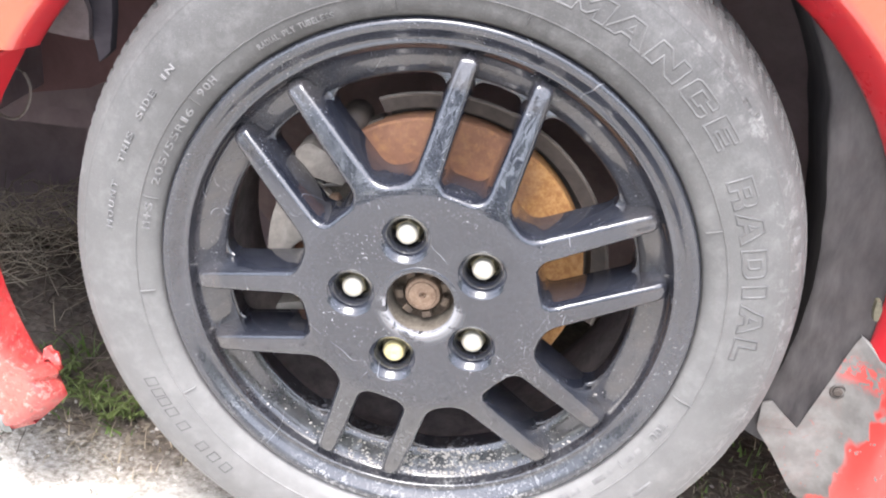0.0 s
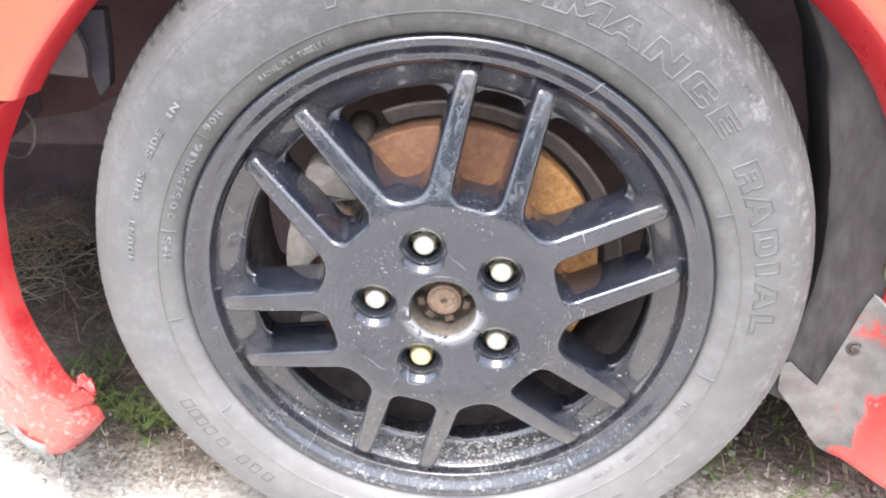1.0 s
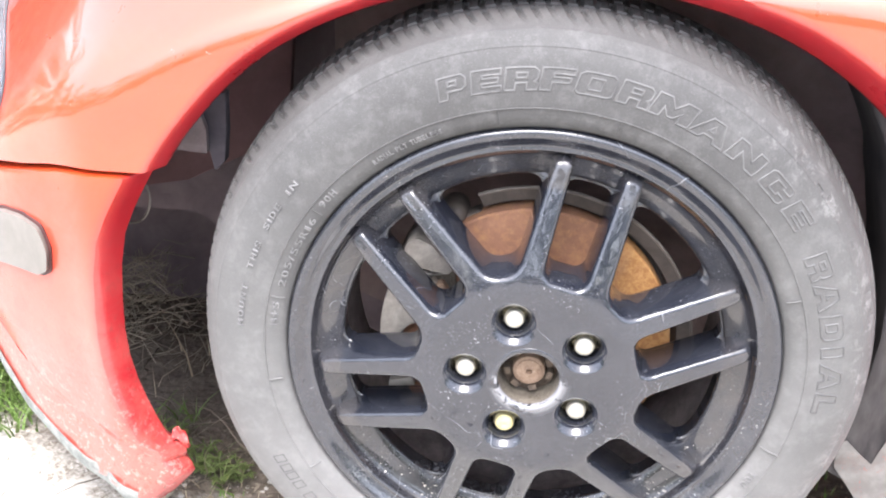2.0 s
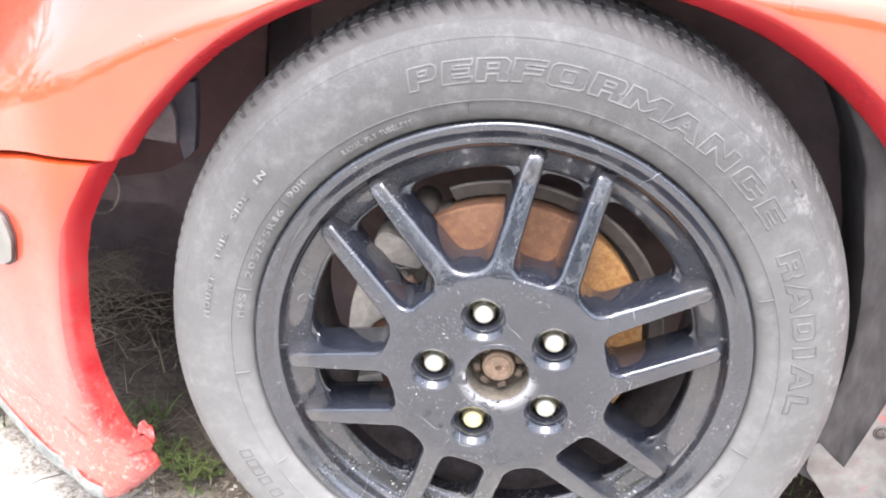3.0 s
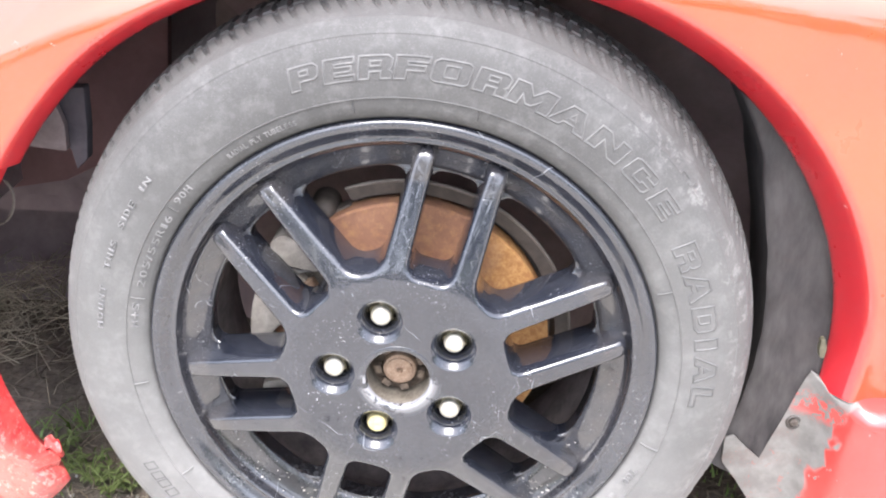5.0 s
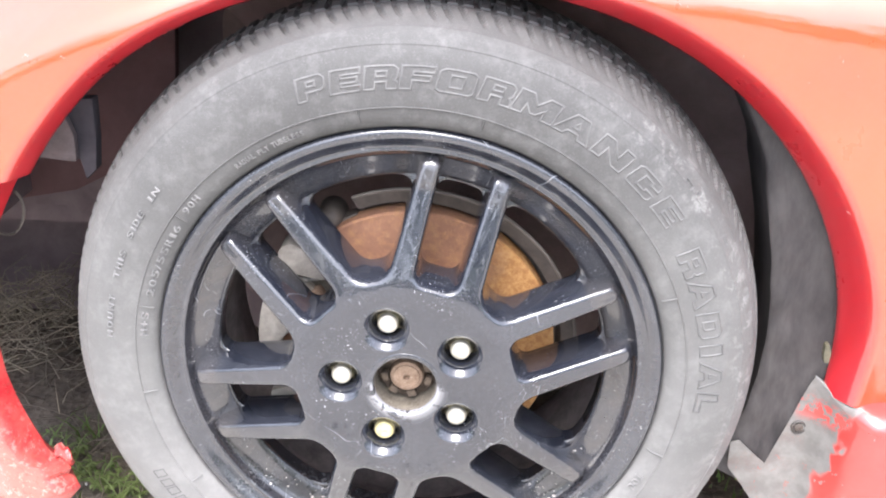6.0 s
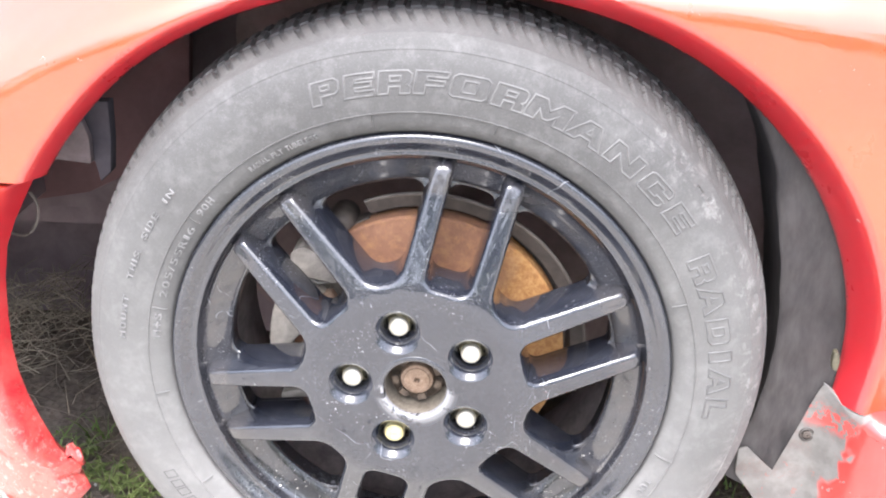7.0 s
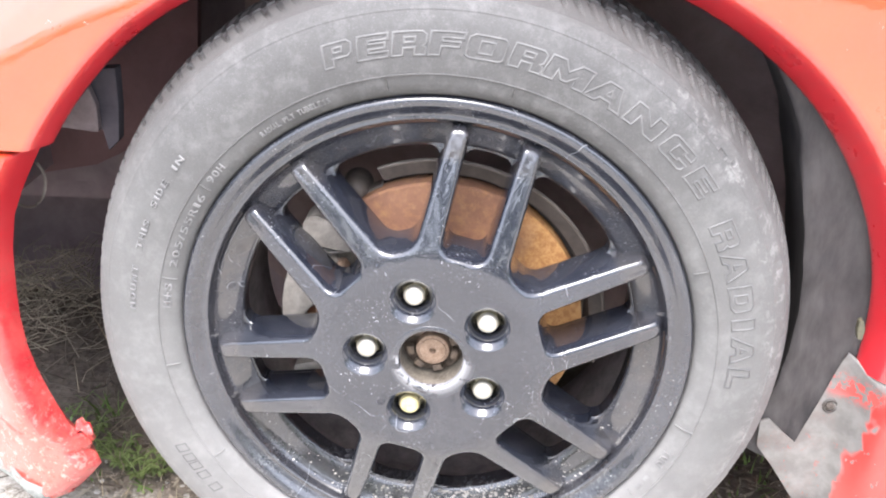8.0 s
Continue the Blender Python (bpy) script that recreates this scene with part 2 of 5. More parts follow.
def bumper_paint():
    """The same paint, dusty and rubbed low down, with a scraped dark edge along the bottom."""
    m = Mat("scuffed_red_paint", rough=0.45)
    z = m.axis("Z")
    n1, n2 = m.noise(30, 6, 0.75, 0.6), m.noise(160, 5, 0.7, 0.4)
    base = m.mix(m.ramp(z, (0.24, 1.0), (0.44, 0.0)), lit_and_shaded(m, m.noise(5, 4)), lit_and_shaded(m, m.noise(9, 5), PALE_LIT_RED))
    low = m.ramp(z, (0.12, 1.0), (0.30, 0.45), (0.42, 0.0))
    dirt = m.math("MULTIPLY", low, m.ramp(n1, (0.38, 0.0), (0.62, 1.0)))
    base = m.mix(m.math("MULTIPLY", dirt, 0.8), base, (0.52, 0.10, 0.08))
    spots = m.math("MULTIPLY", low, m.ramp(n2, (0.54, 0.0), (0.62, 1.0)))
    base = m.mix(m.math("MULTIPLY", spots, 0.75), base, (0.17, 0.062, 0.045))
    chips = m.math("MULTIPLY", m.ramp(z, (0.15, 1.0), (0.27, 0.0)), m.ramp(m.noise(120, 5, 0.75, 0.4), (0.54, 0.0), (0.60, 1.0)))
    base = m.mix(m.math("MULTIPLY", chips, 0.5), base, (0.60, 0.32, 0.28))
    m.set(color=base, rough=m.ramp(n1, (0.3, 0.25), (0.8, 0.55)), coat=0.4, coat_rough=0.12)
    m.p.inputs["Coat IOR"].default_value = 1.8
    m.bump(n2, 0.12, 0.0008)
    return m.m


def sill_paint():
    """Red paint flaked off to light grey primer at the panel's front end."""
    m = Mat("flaked_red_paint", rough=0.4)
    x, z = m.axis("X"), m.axis("Z")
    n = m.noise(26, 2, 0.5, 0.5)
    edge = m.math("ADD", m.math("MULTIPLY", z, 0.20), 0.3225)
    edge = m.math("ADD", edge, m.math("MULTIPLY", m.math("SUBTRACT", n, 0.5), 0.040))
    bare = m.ramp(m.math("SUBTRACT", edge, m.math("SUBTRACT", x, 0.03)), (0.0, 0.0), (0.003, 1.0))
    flake = m.ramp(m.noise(95, 5, 0.75, 0.6), (0.62, 0.0), (0.64, 1.0))
    red = m.mix(m.ramp(m.noise(6, 4), (0.35, 0.0), (0.7, 1.0)), (0.48, 0.028, 0.024), (0.53, 0.050, 0.040))
    grey = m.mix(m.ramp(m.noise(50, 5), (0.4, 0.0), (0.7, 1.0)), (0.118, 0.112, 0.105), (0.178, 0.172, 0.163))
    stain = m.math("MULTIPLY", m.ramp(m.noise(34, 6, 0.75, 0.5), (0.50, 0.0), (0.66, 1.0)), m.ramp(x, (0.335, 1.0), (0.385, 0.2)))
    grey = m.mix(m.math("MULTIPLY", stain, 0.45), grey, (0.13, 0.072, 0.060))
    grey = m.mix(m.math("MULTIPLY", flake, 0.5), grey, (0.26, 0.075, 0.060))
    band = m.math("MULTIPLY", m.ramp(z, (0.236, 0.0), (0.246, 1.0), (0.258, 1.0), (0.266, 0.0)), m.ramp(x, (0.358, 0.0), (0.368, 1.0)))
    left_over = m.math("MULTIPLY", band, m.ramp(m.noise(120, 4, 0.7, 0.4), (0.47, 0.0), (0.51, 1.0)))
    grey = m.mix(m.math("MULTIPLY", left_over, 0.85), grey, (0.44, 0.045, 0.035))
    island = m.math("MULTIPLY", m.ramp(m.noise(58, 3, 0.6, 0.3), (0.655, 0.0), (0.665, 1.0)), m.ramp(x, (0.43, 1.0), (0.47, 0.0)))
    bare = m.math("MAXIMUM", bare, island)
    m.set(color=m.mix(bare, red, grey), rough=m.ramp(bare, (0, 0.3), (1, 0.7)), coat=m.math("SUBTRACT", 1.0, m.math("MULTIPLY", bare, 0.9)), coat_rough=0.1)
    m.p.inputs["Coat IOR"].default_value = 1.5
    m.bump(bare, 0.3, 0.0006)
    return m.m


def plain(name, a, b, rough=0.7, scale=30, metal=0.0, relief=0.2, stretch=None):
    m = Mat(name, rough=rough, metal=metal)
    n = m.noise(scale, 5, 0.7, 0.3, stretch)
    m.set(color=m.mix(m.ramp(n, (0.35, 0.0), (0.68, 1.0)), a, b))
    m.bump(m.noise(scale * 6, 4), relief, 0.0008)
    return m.m


def soil():
    m = Mat("gravelly_soil", rough=0.95)
    y = m.axis("Y")
    n1, n2, n3 = m.noise(7, 6, 0.7, 0.4), m.noise(60, 6, 0.75), m.voronoi(95)
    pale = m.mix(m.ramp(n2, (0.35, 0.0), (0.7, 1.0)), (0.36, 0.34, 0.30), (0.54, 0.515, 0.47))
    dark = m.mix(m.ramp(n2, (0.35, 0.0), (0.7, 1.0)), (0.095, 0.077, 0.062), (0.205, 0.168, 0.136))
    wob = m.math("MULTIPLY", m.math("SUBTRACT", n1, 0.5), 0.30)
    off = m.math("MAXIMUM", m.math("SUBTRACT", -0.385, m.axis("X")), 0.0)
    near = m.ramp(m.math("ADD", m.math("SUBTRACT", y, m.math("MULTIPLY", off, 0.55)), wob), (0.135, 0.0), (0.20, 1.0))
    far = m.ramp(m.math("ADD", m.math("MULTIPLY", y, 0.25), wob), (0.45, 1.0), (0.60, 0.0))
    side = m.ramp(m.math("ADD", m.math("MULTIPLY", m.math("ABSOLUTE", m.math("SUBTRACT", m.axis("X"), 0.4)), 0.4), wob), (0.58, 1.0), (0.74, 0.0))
    # Car's shade painted into the colour over its footprint, with browner earth.
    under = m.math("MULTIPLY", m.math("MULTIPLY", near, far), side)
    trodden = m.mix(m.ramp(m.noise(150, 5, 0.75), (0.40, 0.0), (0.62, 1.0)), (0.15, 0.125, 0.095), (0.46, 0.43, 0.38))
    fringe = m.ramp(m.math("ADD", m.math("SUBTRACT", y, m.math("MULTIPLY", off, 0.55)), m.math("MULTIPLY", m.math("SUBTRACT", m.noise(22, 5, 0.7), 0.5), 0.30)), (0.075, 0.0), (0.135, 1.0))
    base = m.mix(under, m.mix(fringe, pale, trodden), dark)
    m.set(color=base)
    m.bump(n3, 0.5, 0.004)
    m.bump(n2, 0.5, 0.004)
    return m.m


def leaf(name, a, b, scale=14):
    m = Mat(name, rough=0.55)
    n = m.t.nodes.new("ShaderNodeNewGeometry").outputs["Random Per Island"]
    m.set(color=m.mix(m.math("MULTIPLY", m.math("ADD", n, m.noise(scale)), 0.5), a, b))
    return m.m


def clear_lens(name, tint):
    m = Mat(name, rough=0.08, color=tint)
    m.p.inputs["Transmission Weight"].default_value = 0.85
    m.p.inputs["IOR"].default_value = 1.49
    m.bump(m.noise(90, 3), 0.1, 0.001)
    return m.m


RUBBER, BLACK, RED, BUMPER_RED, SILL_RED = tyre_rubber(), black_paint(), red_paint(), bumper_paint(), sill_paint()
DISC_RUST = disc_rust()
LETTER = letter_rubber("rubbed_letter_rubber", (0.058, 0.057, 0.056), (0.105, 0.103, 0.101))
SMALL_LETTER = letter_rubber("pale_letter_rubber", (0.095, 0.093, 0.092), (0.18, 0.177, 0.174))
HUB_DARK = rust("dark_hub_rust", (0.05, 0.036, 0.027), (0.11, 0.08, 0.055), (0.20, 0.16, 0.12), 80)
HUB_RUST = rust("rusty_hub", (0.13, 0.080, 0.050), (0.24, 0.165, 0.115), (0.34, 0.27, 0.21), 90)
BORE = rust("grimy_steel", (0.055, 0.044, 0.032), (0.12, 0.102, 0.080), (0.24, 0.215, 0.18), 110)
SHIELD = plain("dirty_shield_steel", (0.055, 0.044, 0.037), (0.105, 0.085, 0.070), 0.7, 40)
SHIELD_EDGE = plain("rubbed_shield_edge", (0.12, 0.10, 0.085), (0.21, 0.18, 0.155), 0.6, 50)
CALIPER = plain("weathered_casting", (0.16, 0.14, 0.12), (0.32, 0.29, 0.25), 0.75, 45)
# Haze and shade put into the underbody colours: some raised, some lowered.
DIMMED = plain("dimmed_underbody", (0.125, 0.098, 0.107), (0.195, 0.155, 0.167), 0.9, 14)
ARCH_BROWN = plain("brown_arch_steel", (0.19, 0.139, 0.137), (0.29, 0.218, 0.213), 0.85, 14)
LINER = plain("dusty_black_plastic", (0.090, 0.080, 0.080), (0.22, 0.200, 0.198), 0.5, 22, stretch=(1, 1, 0.35))
DARK = plain("lifted_underbody", (0.16, 0.120, 0.118), (0.27, 0.208, 0.20), 0.9, 12)
INNER_RED = plain("dark_red_inner_panel", (0.10, 0.052, 0.054), (0.145, 0.078, 0.080), 0.8, 14)
NUT = plain("plated_steel", (0.46, 0.43, 0.35), (0.62, 0.59, 0.51), 0.35, 120, metal=0.5)
NUT_GOLD = plain("yellowish_plating", (0.11, 0.092, 0.055), (0.27, 0.235, 0.145), 0.4, 150, metal=0.5)
NUT_BRASSY = plain("yellowed_plated_steel", (0.60, 0.50, 0.22), (0.80, 0.72, 0.42), 0.38, 120, metal=0.35)
GRIME = plain("dusty_black_barrel", (0.10, 0.084, 0.084), (0.24, 0.21, 0.20), 0.5, 45)
STEEL = plain("tarnished_steel", (0.20, 0.19, 0.17), (0.38, 0.36, 0.33), 0.45, 60, metal=0.7)
BLACK_SCREW = plain("dark_tarnish", (0.020, 0.018, 0.017), (0.07, 0.060, 0.052), 0.5, 160)
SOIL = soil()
PEBBLE = plain("pale_stone", (0.26, 0.24, 0.21), (0.52, 0.49, 0.45), 0.9, 60)
GRASS = leaf("green_grass", (0.07, 0.13, 0.02), (0.16, 0.24, 0.06))
WEED = leaf("weed_leaves", (0.08, 0.12, 0.03), (0.21, 0.25, 0.09))
BUSH = leaf("bush_leaves", (0.035, 0.065, 0.018), (0.085, 0.13, 0.04), 0.6)
STRAW = leaf("dry_straw", (0.20, 0.16, 0.105), (0.48, 0.40, 0.28))
HEAP = leaf("weathered_straw", (0.095, 0.080, 0.060), (0.44, 0.385, 0.30), 22)
LITTER = leaf("leaf_scraps", (0.09, 0.072, 0.050), (0.34, 0.29, 0.22))
TWIG = leaf("dead_stems", (0.07, 0.055, 0.045), (0.19, 0.15, 0.115))


# ---- building helpers ----
def part(name, bm, material, parent=None, label="", smooth=40):
    me = bpy.data.meshes.new(name)
    bm.normal_update()
    bm.to_mesh(me)
    bm.free()
    return link_mesh(name, me, material, parent, label, smooth)


def link_mesh(name, me, material, parent=None, label="", smooth=40):
    if material and not me.materials:
        me.materials.append(material)
    if smooth:
        me.shade_smooth()
        me.set_sharp_from_angle(angle=radians(smooth))
    ob = new(name, me)
    if parent:
        ob.parent = parent
    if label:
        tagged(ob, label)
    return ob


def polar(r, deg, y):
    """A point round the wheel's axle: degrees clockwise from straight up as seen from outside."""
    a = radians(deg)
    return Vector((r * math.sin(a), y, HUB_Z + r * math.cos(a)))


def sheet(rows, close_u=False, close_v=False):
    """A mesh through rows of points."""
    bm = bmesh.new()
    vs = [[bm.verts.new(p) for p in row] for row in rows]
    n, k = len(vs), len(vs[0])
    for i in range(n if close_u else n - 1):
        for j in range(k if close_v else k - 1):
            bm.faces.new((vs[i][j], vs[i][(j + 1) % k], vs[(i + 1) % n][(j + 1) % k], vs[(i + 1) % n][j]))
    return bm


def lathe(profile, segs, start=0.0, sweep=360.0, centre=None, close=False):
    """Rows of (r, y) turned round the wheel's axle, or round another line along y through centre (x, z)."""
    cx, cz = centre or (0.0, HUB_Z)
    full = sweep >= 359.9
    rows = []
    for i in range(segs if full else segs + 1):
        a = radians(start + sweep * i / segs)
        rows.append([(cx + r * math.sin(a), y, cz + r * math.cos(a)) for r, y in profile])
    bm = sheet(rows, full, close)
    bmesh.ops.reverse_faces(bm, faces=bm.faces)
    return bm


def tube(points, r0, r1=None, sides=6, bm=None):
    """A tapered round rod along points, added to bm."""
    bm = bm or bmesh.new()
    r1 = r0 if r1 is None else r1
    rings = []
    for i, p in enumerate(points):
        p = Vector(p)
        d = (Vector(points[min(i + 1, len(points) - 1)]) - Vector(points[max(i - 1, 0)])).normalized()
        u = d.orthogonal().normalized()
        w = d.cross(u)
        r = r0 + (r1 - r0) * i / max(1, len(points) - 1)
        rings.append([bm.verts.new(p + r * (math.cos(2 * math.pi * k / sides) * u + math.sin(2 * math.pi * k / sides) * w)) for k in range(sides)])
    for a, b in zip(rings, rings[1:]):
        for k in range(sides):
            bm.faces.new((a[k], a[(k + 1) % sides], b[(k + 1) % sides], b[k]))
    bm.faces.new(rings[0][::-1])
    bm.faces.new(rings[-1])
    return bm


def block(points2d, y0, y1, bevel=0.0, seg=2):
    """An outline of (x, z) points with depth from y0 (outside) to y1 (inside), its edges rounded."""
    bm = bmesh.new()
    f = bm.faces.new([bm.verts.new((x, y0, z)) for x, z in points2d])
    out = bmesh.ops.extrude_face_region(bm, geom=[f])
    bmesh.ops.translate(bm, verts=[v for v in out["geom"] if isinstance(v, bmesh.types.BMVert)], vec=(0, y1 - y0, 0))
    bmesh.ops.recalc_face_normals(bm, faces=bm.faces)
    if bevel:
        bmesh.ops.bevel(bm, geom=bm.edges[:], offset=bevel, segments=seg, affect="EDGES", profile=0.6, clamp_overlap=True)
    return bm


def smoothstep(a, b, v):
    t = min(1.0, max(0.0, (v - a) / (b - a)))
    return t * t * (3 - 2 * t)


def fillet(points, radii, n=6):
    """A closed outline with its corners rounded."""
    out = []
    for i, p in enumerate(points):
        if not radii[i]:
            out.append(tuple(p))
            continue
        p, a, b = Vector(p), Vector(points[i - 1]), Vector(points[(i + 1) % len(points)])
        u, w = (a - p).normalized(), (b - p).normalized()
        half = math.acos(max(-1, min(1, u.dot(w)))) / 2
        r = radii[i]
        cut = min(r / math.tan(half), 0.49 * (a - p).length, 0.49 * (b - p).length)
        r = cut * math.tan(half)
        c = p + (u + w).normalized() * (r / math.sin(half))
        s, e = p + u * cut - c, p + w * cut - c
        ang = s.angle_signed(e)
        for k in range(n + 1):
            th = -ang * k / n
            out.append((c.x + s.x * math.cos(th) - s.y * math.sin(th), c.y + s.x * math.sin(th) + s.y * math.cos(th)))
    return out


def from_curve(data):
    ob = new("shape", data)
    bpy.context.view_layer.update()
    me = bpy.data.meshes.new_from_object(ob.evaluated_get(bpy.context.evaluated_depsgraph_get()))
    bpy.data.objects.remove(ob)
    bpy.data.curves.remove(data)
    return me


# ================= the car =================
car = tagged(new("car"), "red car with a damaged front bumper and bare primer", "car")
wheel = tagged(new("wheel"), "black alloy wheel with twelve spokes and a dusty tyre")
wheel.parent = car


# ---- tyre ----
SIDEWALL = [(0.2060, 0.060), (0.2100, 0.040), (0.2185, 0.0290), (0.2205, 0.0245), (0.2215, 0.0205), (0.2240, 0.0170), (0.2280, 0.0142), (0.2330, 0.0128), (0.2380, 0.0122),
            (0.2390, 0.0120), (0.2394, 0.0112), (0.2400, 0.0112), (0.2404, 0.0120), (0.2450, 0.0119), (0.2520, 0.0121), (0.2600, 0.0128), (0.2680, 0.0143), (0.2760, 0.0168),
            (0.2830, 0.0200), (0.2866, 0.0223), (0.2874, 0.0224), (0.2882, 0.0229), (0.2890, 0.0240), (0.2905, 0.0250), (0.2930, 0.0270), (0.2960, 0.0302), (0.2985, 0.0335)]
MID_Y, CROWN = 0.113, 0.3130


def sidewall_y(r):
    for (r0, y0), (r1, y1) in zip(SIDEWALL[5:], SIDEWALL[6:]):
        if r0 <= r <= r1:
            return y0 + (y1 - y0) * (r - r0) / (r1 - r0)
    return 0.0125


def build_tyre():
    n, segs = 144, 144 * 10
    tread = []
    ys = [0.0355 + 0.0018 * k for k in range(19)] + [0.0685, 0.0745, 0.075, 0.080, 0.085, 0.090, 0.095, 0.0955, 0.1015, 0.102, 0.107, 0.113]
    for y in ys:
        q = (MID_Y - y) / (MID_Y - 0.0335)
        tread.append((CROWN - 0.0150 * q ** 2.5, y))
    groove = {0.0685, 0.0745, 0.0955, 0.1015}
    back = [(r, 2 * MID_Y - y) for r, y in reversed(tread[:-1])] + [(r, 2 * MID_Y - y) for r, y in reversed(SIDEWALL)]
    profile = [(r, y, 0) for r, y in SIDEWALL] + [(r, y, 1) for r, y in tread] + [(r, y, 2) for r, y in back]
    rnd = random.Random(11)
    chunk = [(rnd.uniform(40, 115), rnd.uniform(0.288, 0.300), rnd.uniform(0.4, 1.2), rnd.uniform(0.001, 0.003)) for _ in range(16)]
    rows = []
    for i in range(segs):
        deg = 360.0 * i / segs
        row = []
        for r, y, zone in profile:
            if zone == 1 or (zone == 2 and y < 0.19 and r > 0.3):
                slant = i / 10.0 + (y - 0.03) * 20.0 + 0.4 * math.sin((y - 0.03) * 45)
                f = slant % 1.0
                depth = 0.0
                if y in groove or (2 * MID_Y - y) in groove:
                    depth = 0.0014
                elif f < 0.35 and y > 0.0350:
                    depth = (0.0033, 0.0018, 0.0038)[int(slant) % 3] * smoothstep(0.038, 0.062, y)
                r = r - depth
            elif zone == 0:
                for cd, cr, cw, ch in chunk:
                    if abs(deg - cd) < cw and abs(r - cr) < ch:
                        y += 0.0012
            row.append(polar(r, deg, y))
        rows.append(row)
    bm = sheet(rows, True)
    bmesh.ops.reverse_faces(bm, faces=bm.faces)
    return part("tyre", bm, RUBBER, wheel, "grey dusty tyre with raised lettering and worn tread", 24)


build_tyre()


# ---- lettering on the tyre ----
# square block capitals in a unit box: outer outline, then the counter
BLOCK = {
    "P": (((0, 0), (0, 1), (0.86, 1), (1, 0.86), (1, 0.48), (0.86, 0.34), (0.36, 0.34), (0.36, 0)), ((0.36, 0.58), (0.36, 0.78), (0.66, 0.78), (0.66, 0.58))),
    "E": (((0, 0), (0, 1), (1, 1), (1, 0.76), (0.36, 0.76), (0.36, 0.62), (0.90, 0.62), (0.90, 0.40), (0.36, 0.40), (0.36, 0.24), (1, 0.24), (1, 0)),),
    "R": (((0, 0), (0, 1), (0.86, 1), (1, 0.86), (1, 0.50), (0.90, 0.40), (1, 0.30), (1, 0), (0.66, 0), (0.66, 0.32), (0.34, 0.32), (0.34, 0)), ((0.34, 0.55), (0.34, 0.77), (0.66, 0.77), (0.66, 0.55))),
    "F": (((0, 0), (0, 1), (1, 1), (1, 0.76), (0.36, 0.76), (0.36, 0.60), (0.90, 0.60), (0.90, 0.38), (0.36, 0.38), (0.36, 0)),),
    "O": (((0, 0.12), (0, 0.88), (0.12, 1), (0.88, 1), (1, 0.88), (1, 0.12), (0.88, 0), (0.12, 0)), ((0.32, 0.24), (0.32, 0.76), (0.68, 0.76), (0.68, 0.24))),
    "M": (((0, 0), (0, 1), (0.30, 1), (0.50, 0.55), (0.70, 1), (1, 1), (1, 0), (0.73, 0), (0.73, 0.48), (0.57, 0.12), (0.43, 0.12), (0.27, 0.48), (0.27, 0)),),
    "A": (((0, 0), (0.32, 1), (0.68, 1), (1, 0), (0.70, 0), (0.64, 0.22), (0.36, 0.22), (0.30, 0)), ((0.42, 0.44), (0.50, 0.72), (0.58, 0.44))),
    "N": (((0, 0), (0, 1), (0.30, 1), (0.70, 0.45), (0.70, 1), (1, 1), (1, 0), (0.70, 0), (0.30, 0.55), (0.30, 0)),),
    "C": (((0, 0.10), (0, 0.90), (0.10, 1), (0.90, 1), (1, 0.90), (1, 0.64), (0.68, 0.64), (0.68, 0.77), (0.34, 0.77), (0.34, 0.23), (0.68, 0.23), (0.68, 0.36), (1, 0.36), (1, 0.10), (0.90, 0), (0.10, 0)),),
    "D": (((0, 0), (0, 1), (0.82, 1), (1, 0.84), (1, 0.16), (0.82, 0)), ((0.34, 0.23), (0.34, 0.77), (0.60, 0.77), (0.67, 0.70), (0.67, 0.30), (0.60, 0.23))),
    "I": (((0, 0), (0, 1), (1, 1), (1, 0)),),
    "L": (((0, 0), (0, 1), (0.36, 1), (0.36, 0.24), (1, 0.24), (1, 0)),),
}


def outlined(loops, r_low, r_high, deg_mid, deg_wide, shear=0.0, ridge=0.00075):
    """A large character drawn as a thin moulded ridge round its outline, bent round the sidewall."""
    h, r_mid = r_high - r_low, (r_low + r_high) / 2
    wide = radians(deg_wide) * r_mid
    bm = bmesh.new()
    for loop in loops:
        fine = []
        for (x0, y0), (x1, y1) in zip(loop, loop[1:] + loop[:1]):
            n = max(1, int(math.hypot((x1 - x0) * wide, (y1 - y0) * h) / 0.003))
            fine += [(x0 + (x1 - x0) * k / n, y0 + (y1 - y0) * k / n) for k in range(n)]
        flat = [Vector(((x - 0.5 + shear * (y - 0.5)) * wide, r_low + y * h)) for x, y in fine]
        rings = []
        for k, p in enumerate(flat):
            a, b = (p - flat[k - 1]).normalized(), (flat[(k + 1) % len(flat)] - p).normalized()
            side = Vector((-(a + b).y, (a + b).x)).normalized()
            side *= 1.0 / max(0.55, side.dot(Vector((-a.y, a.x))))
            row = []
            for off, up in ((-1.6, 0.5), (-0.7, -0.75), (0.0, -1.0), (0.7, -0.75), (1.6, 0.5)):
                q = p + side * (off * ridge)
                row.append(bm.verts.new(polar(q.y, deg_mid + math.degrees(q.x / q.y), sidewall_y(q.y) + up * ridge)))
            rings.append(row)
        for k, row in enumerate(rings):
            nxt = rings[(k + 1) % len(rings)]
            for i in range(4):
                bm.faces.new((row[i], row[i + 1], nxt[i + 1], nxt[i]))
    bmesh.ops.recalc_face_normals(bm, faces=bm.faces)
    return part("letter", bm, LETTER, wheel, smooth=70)


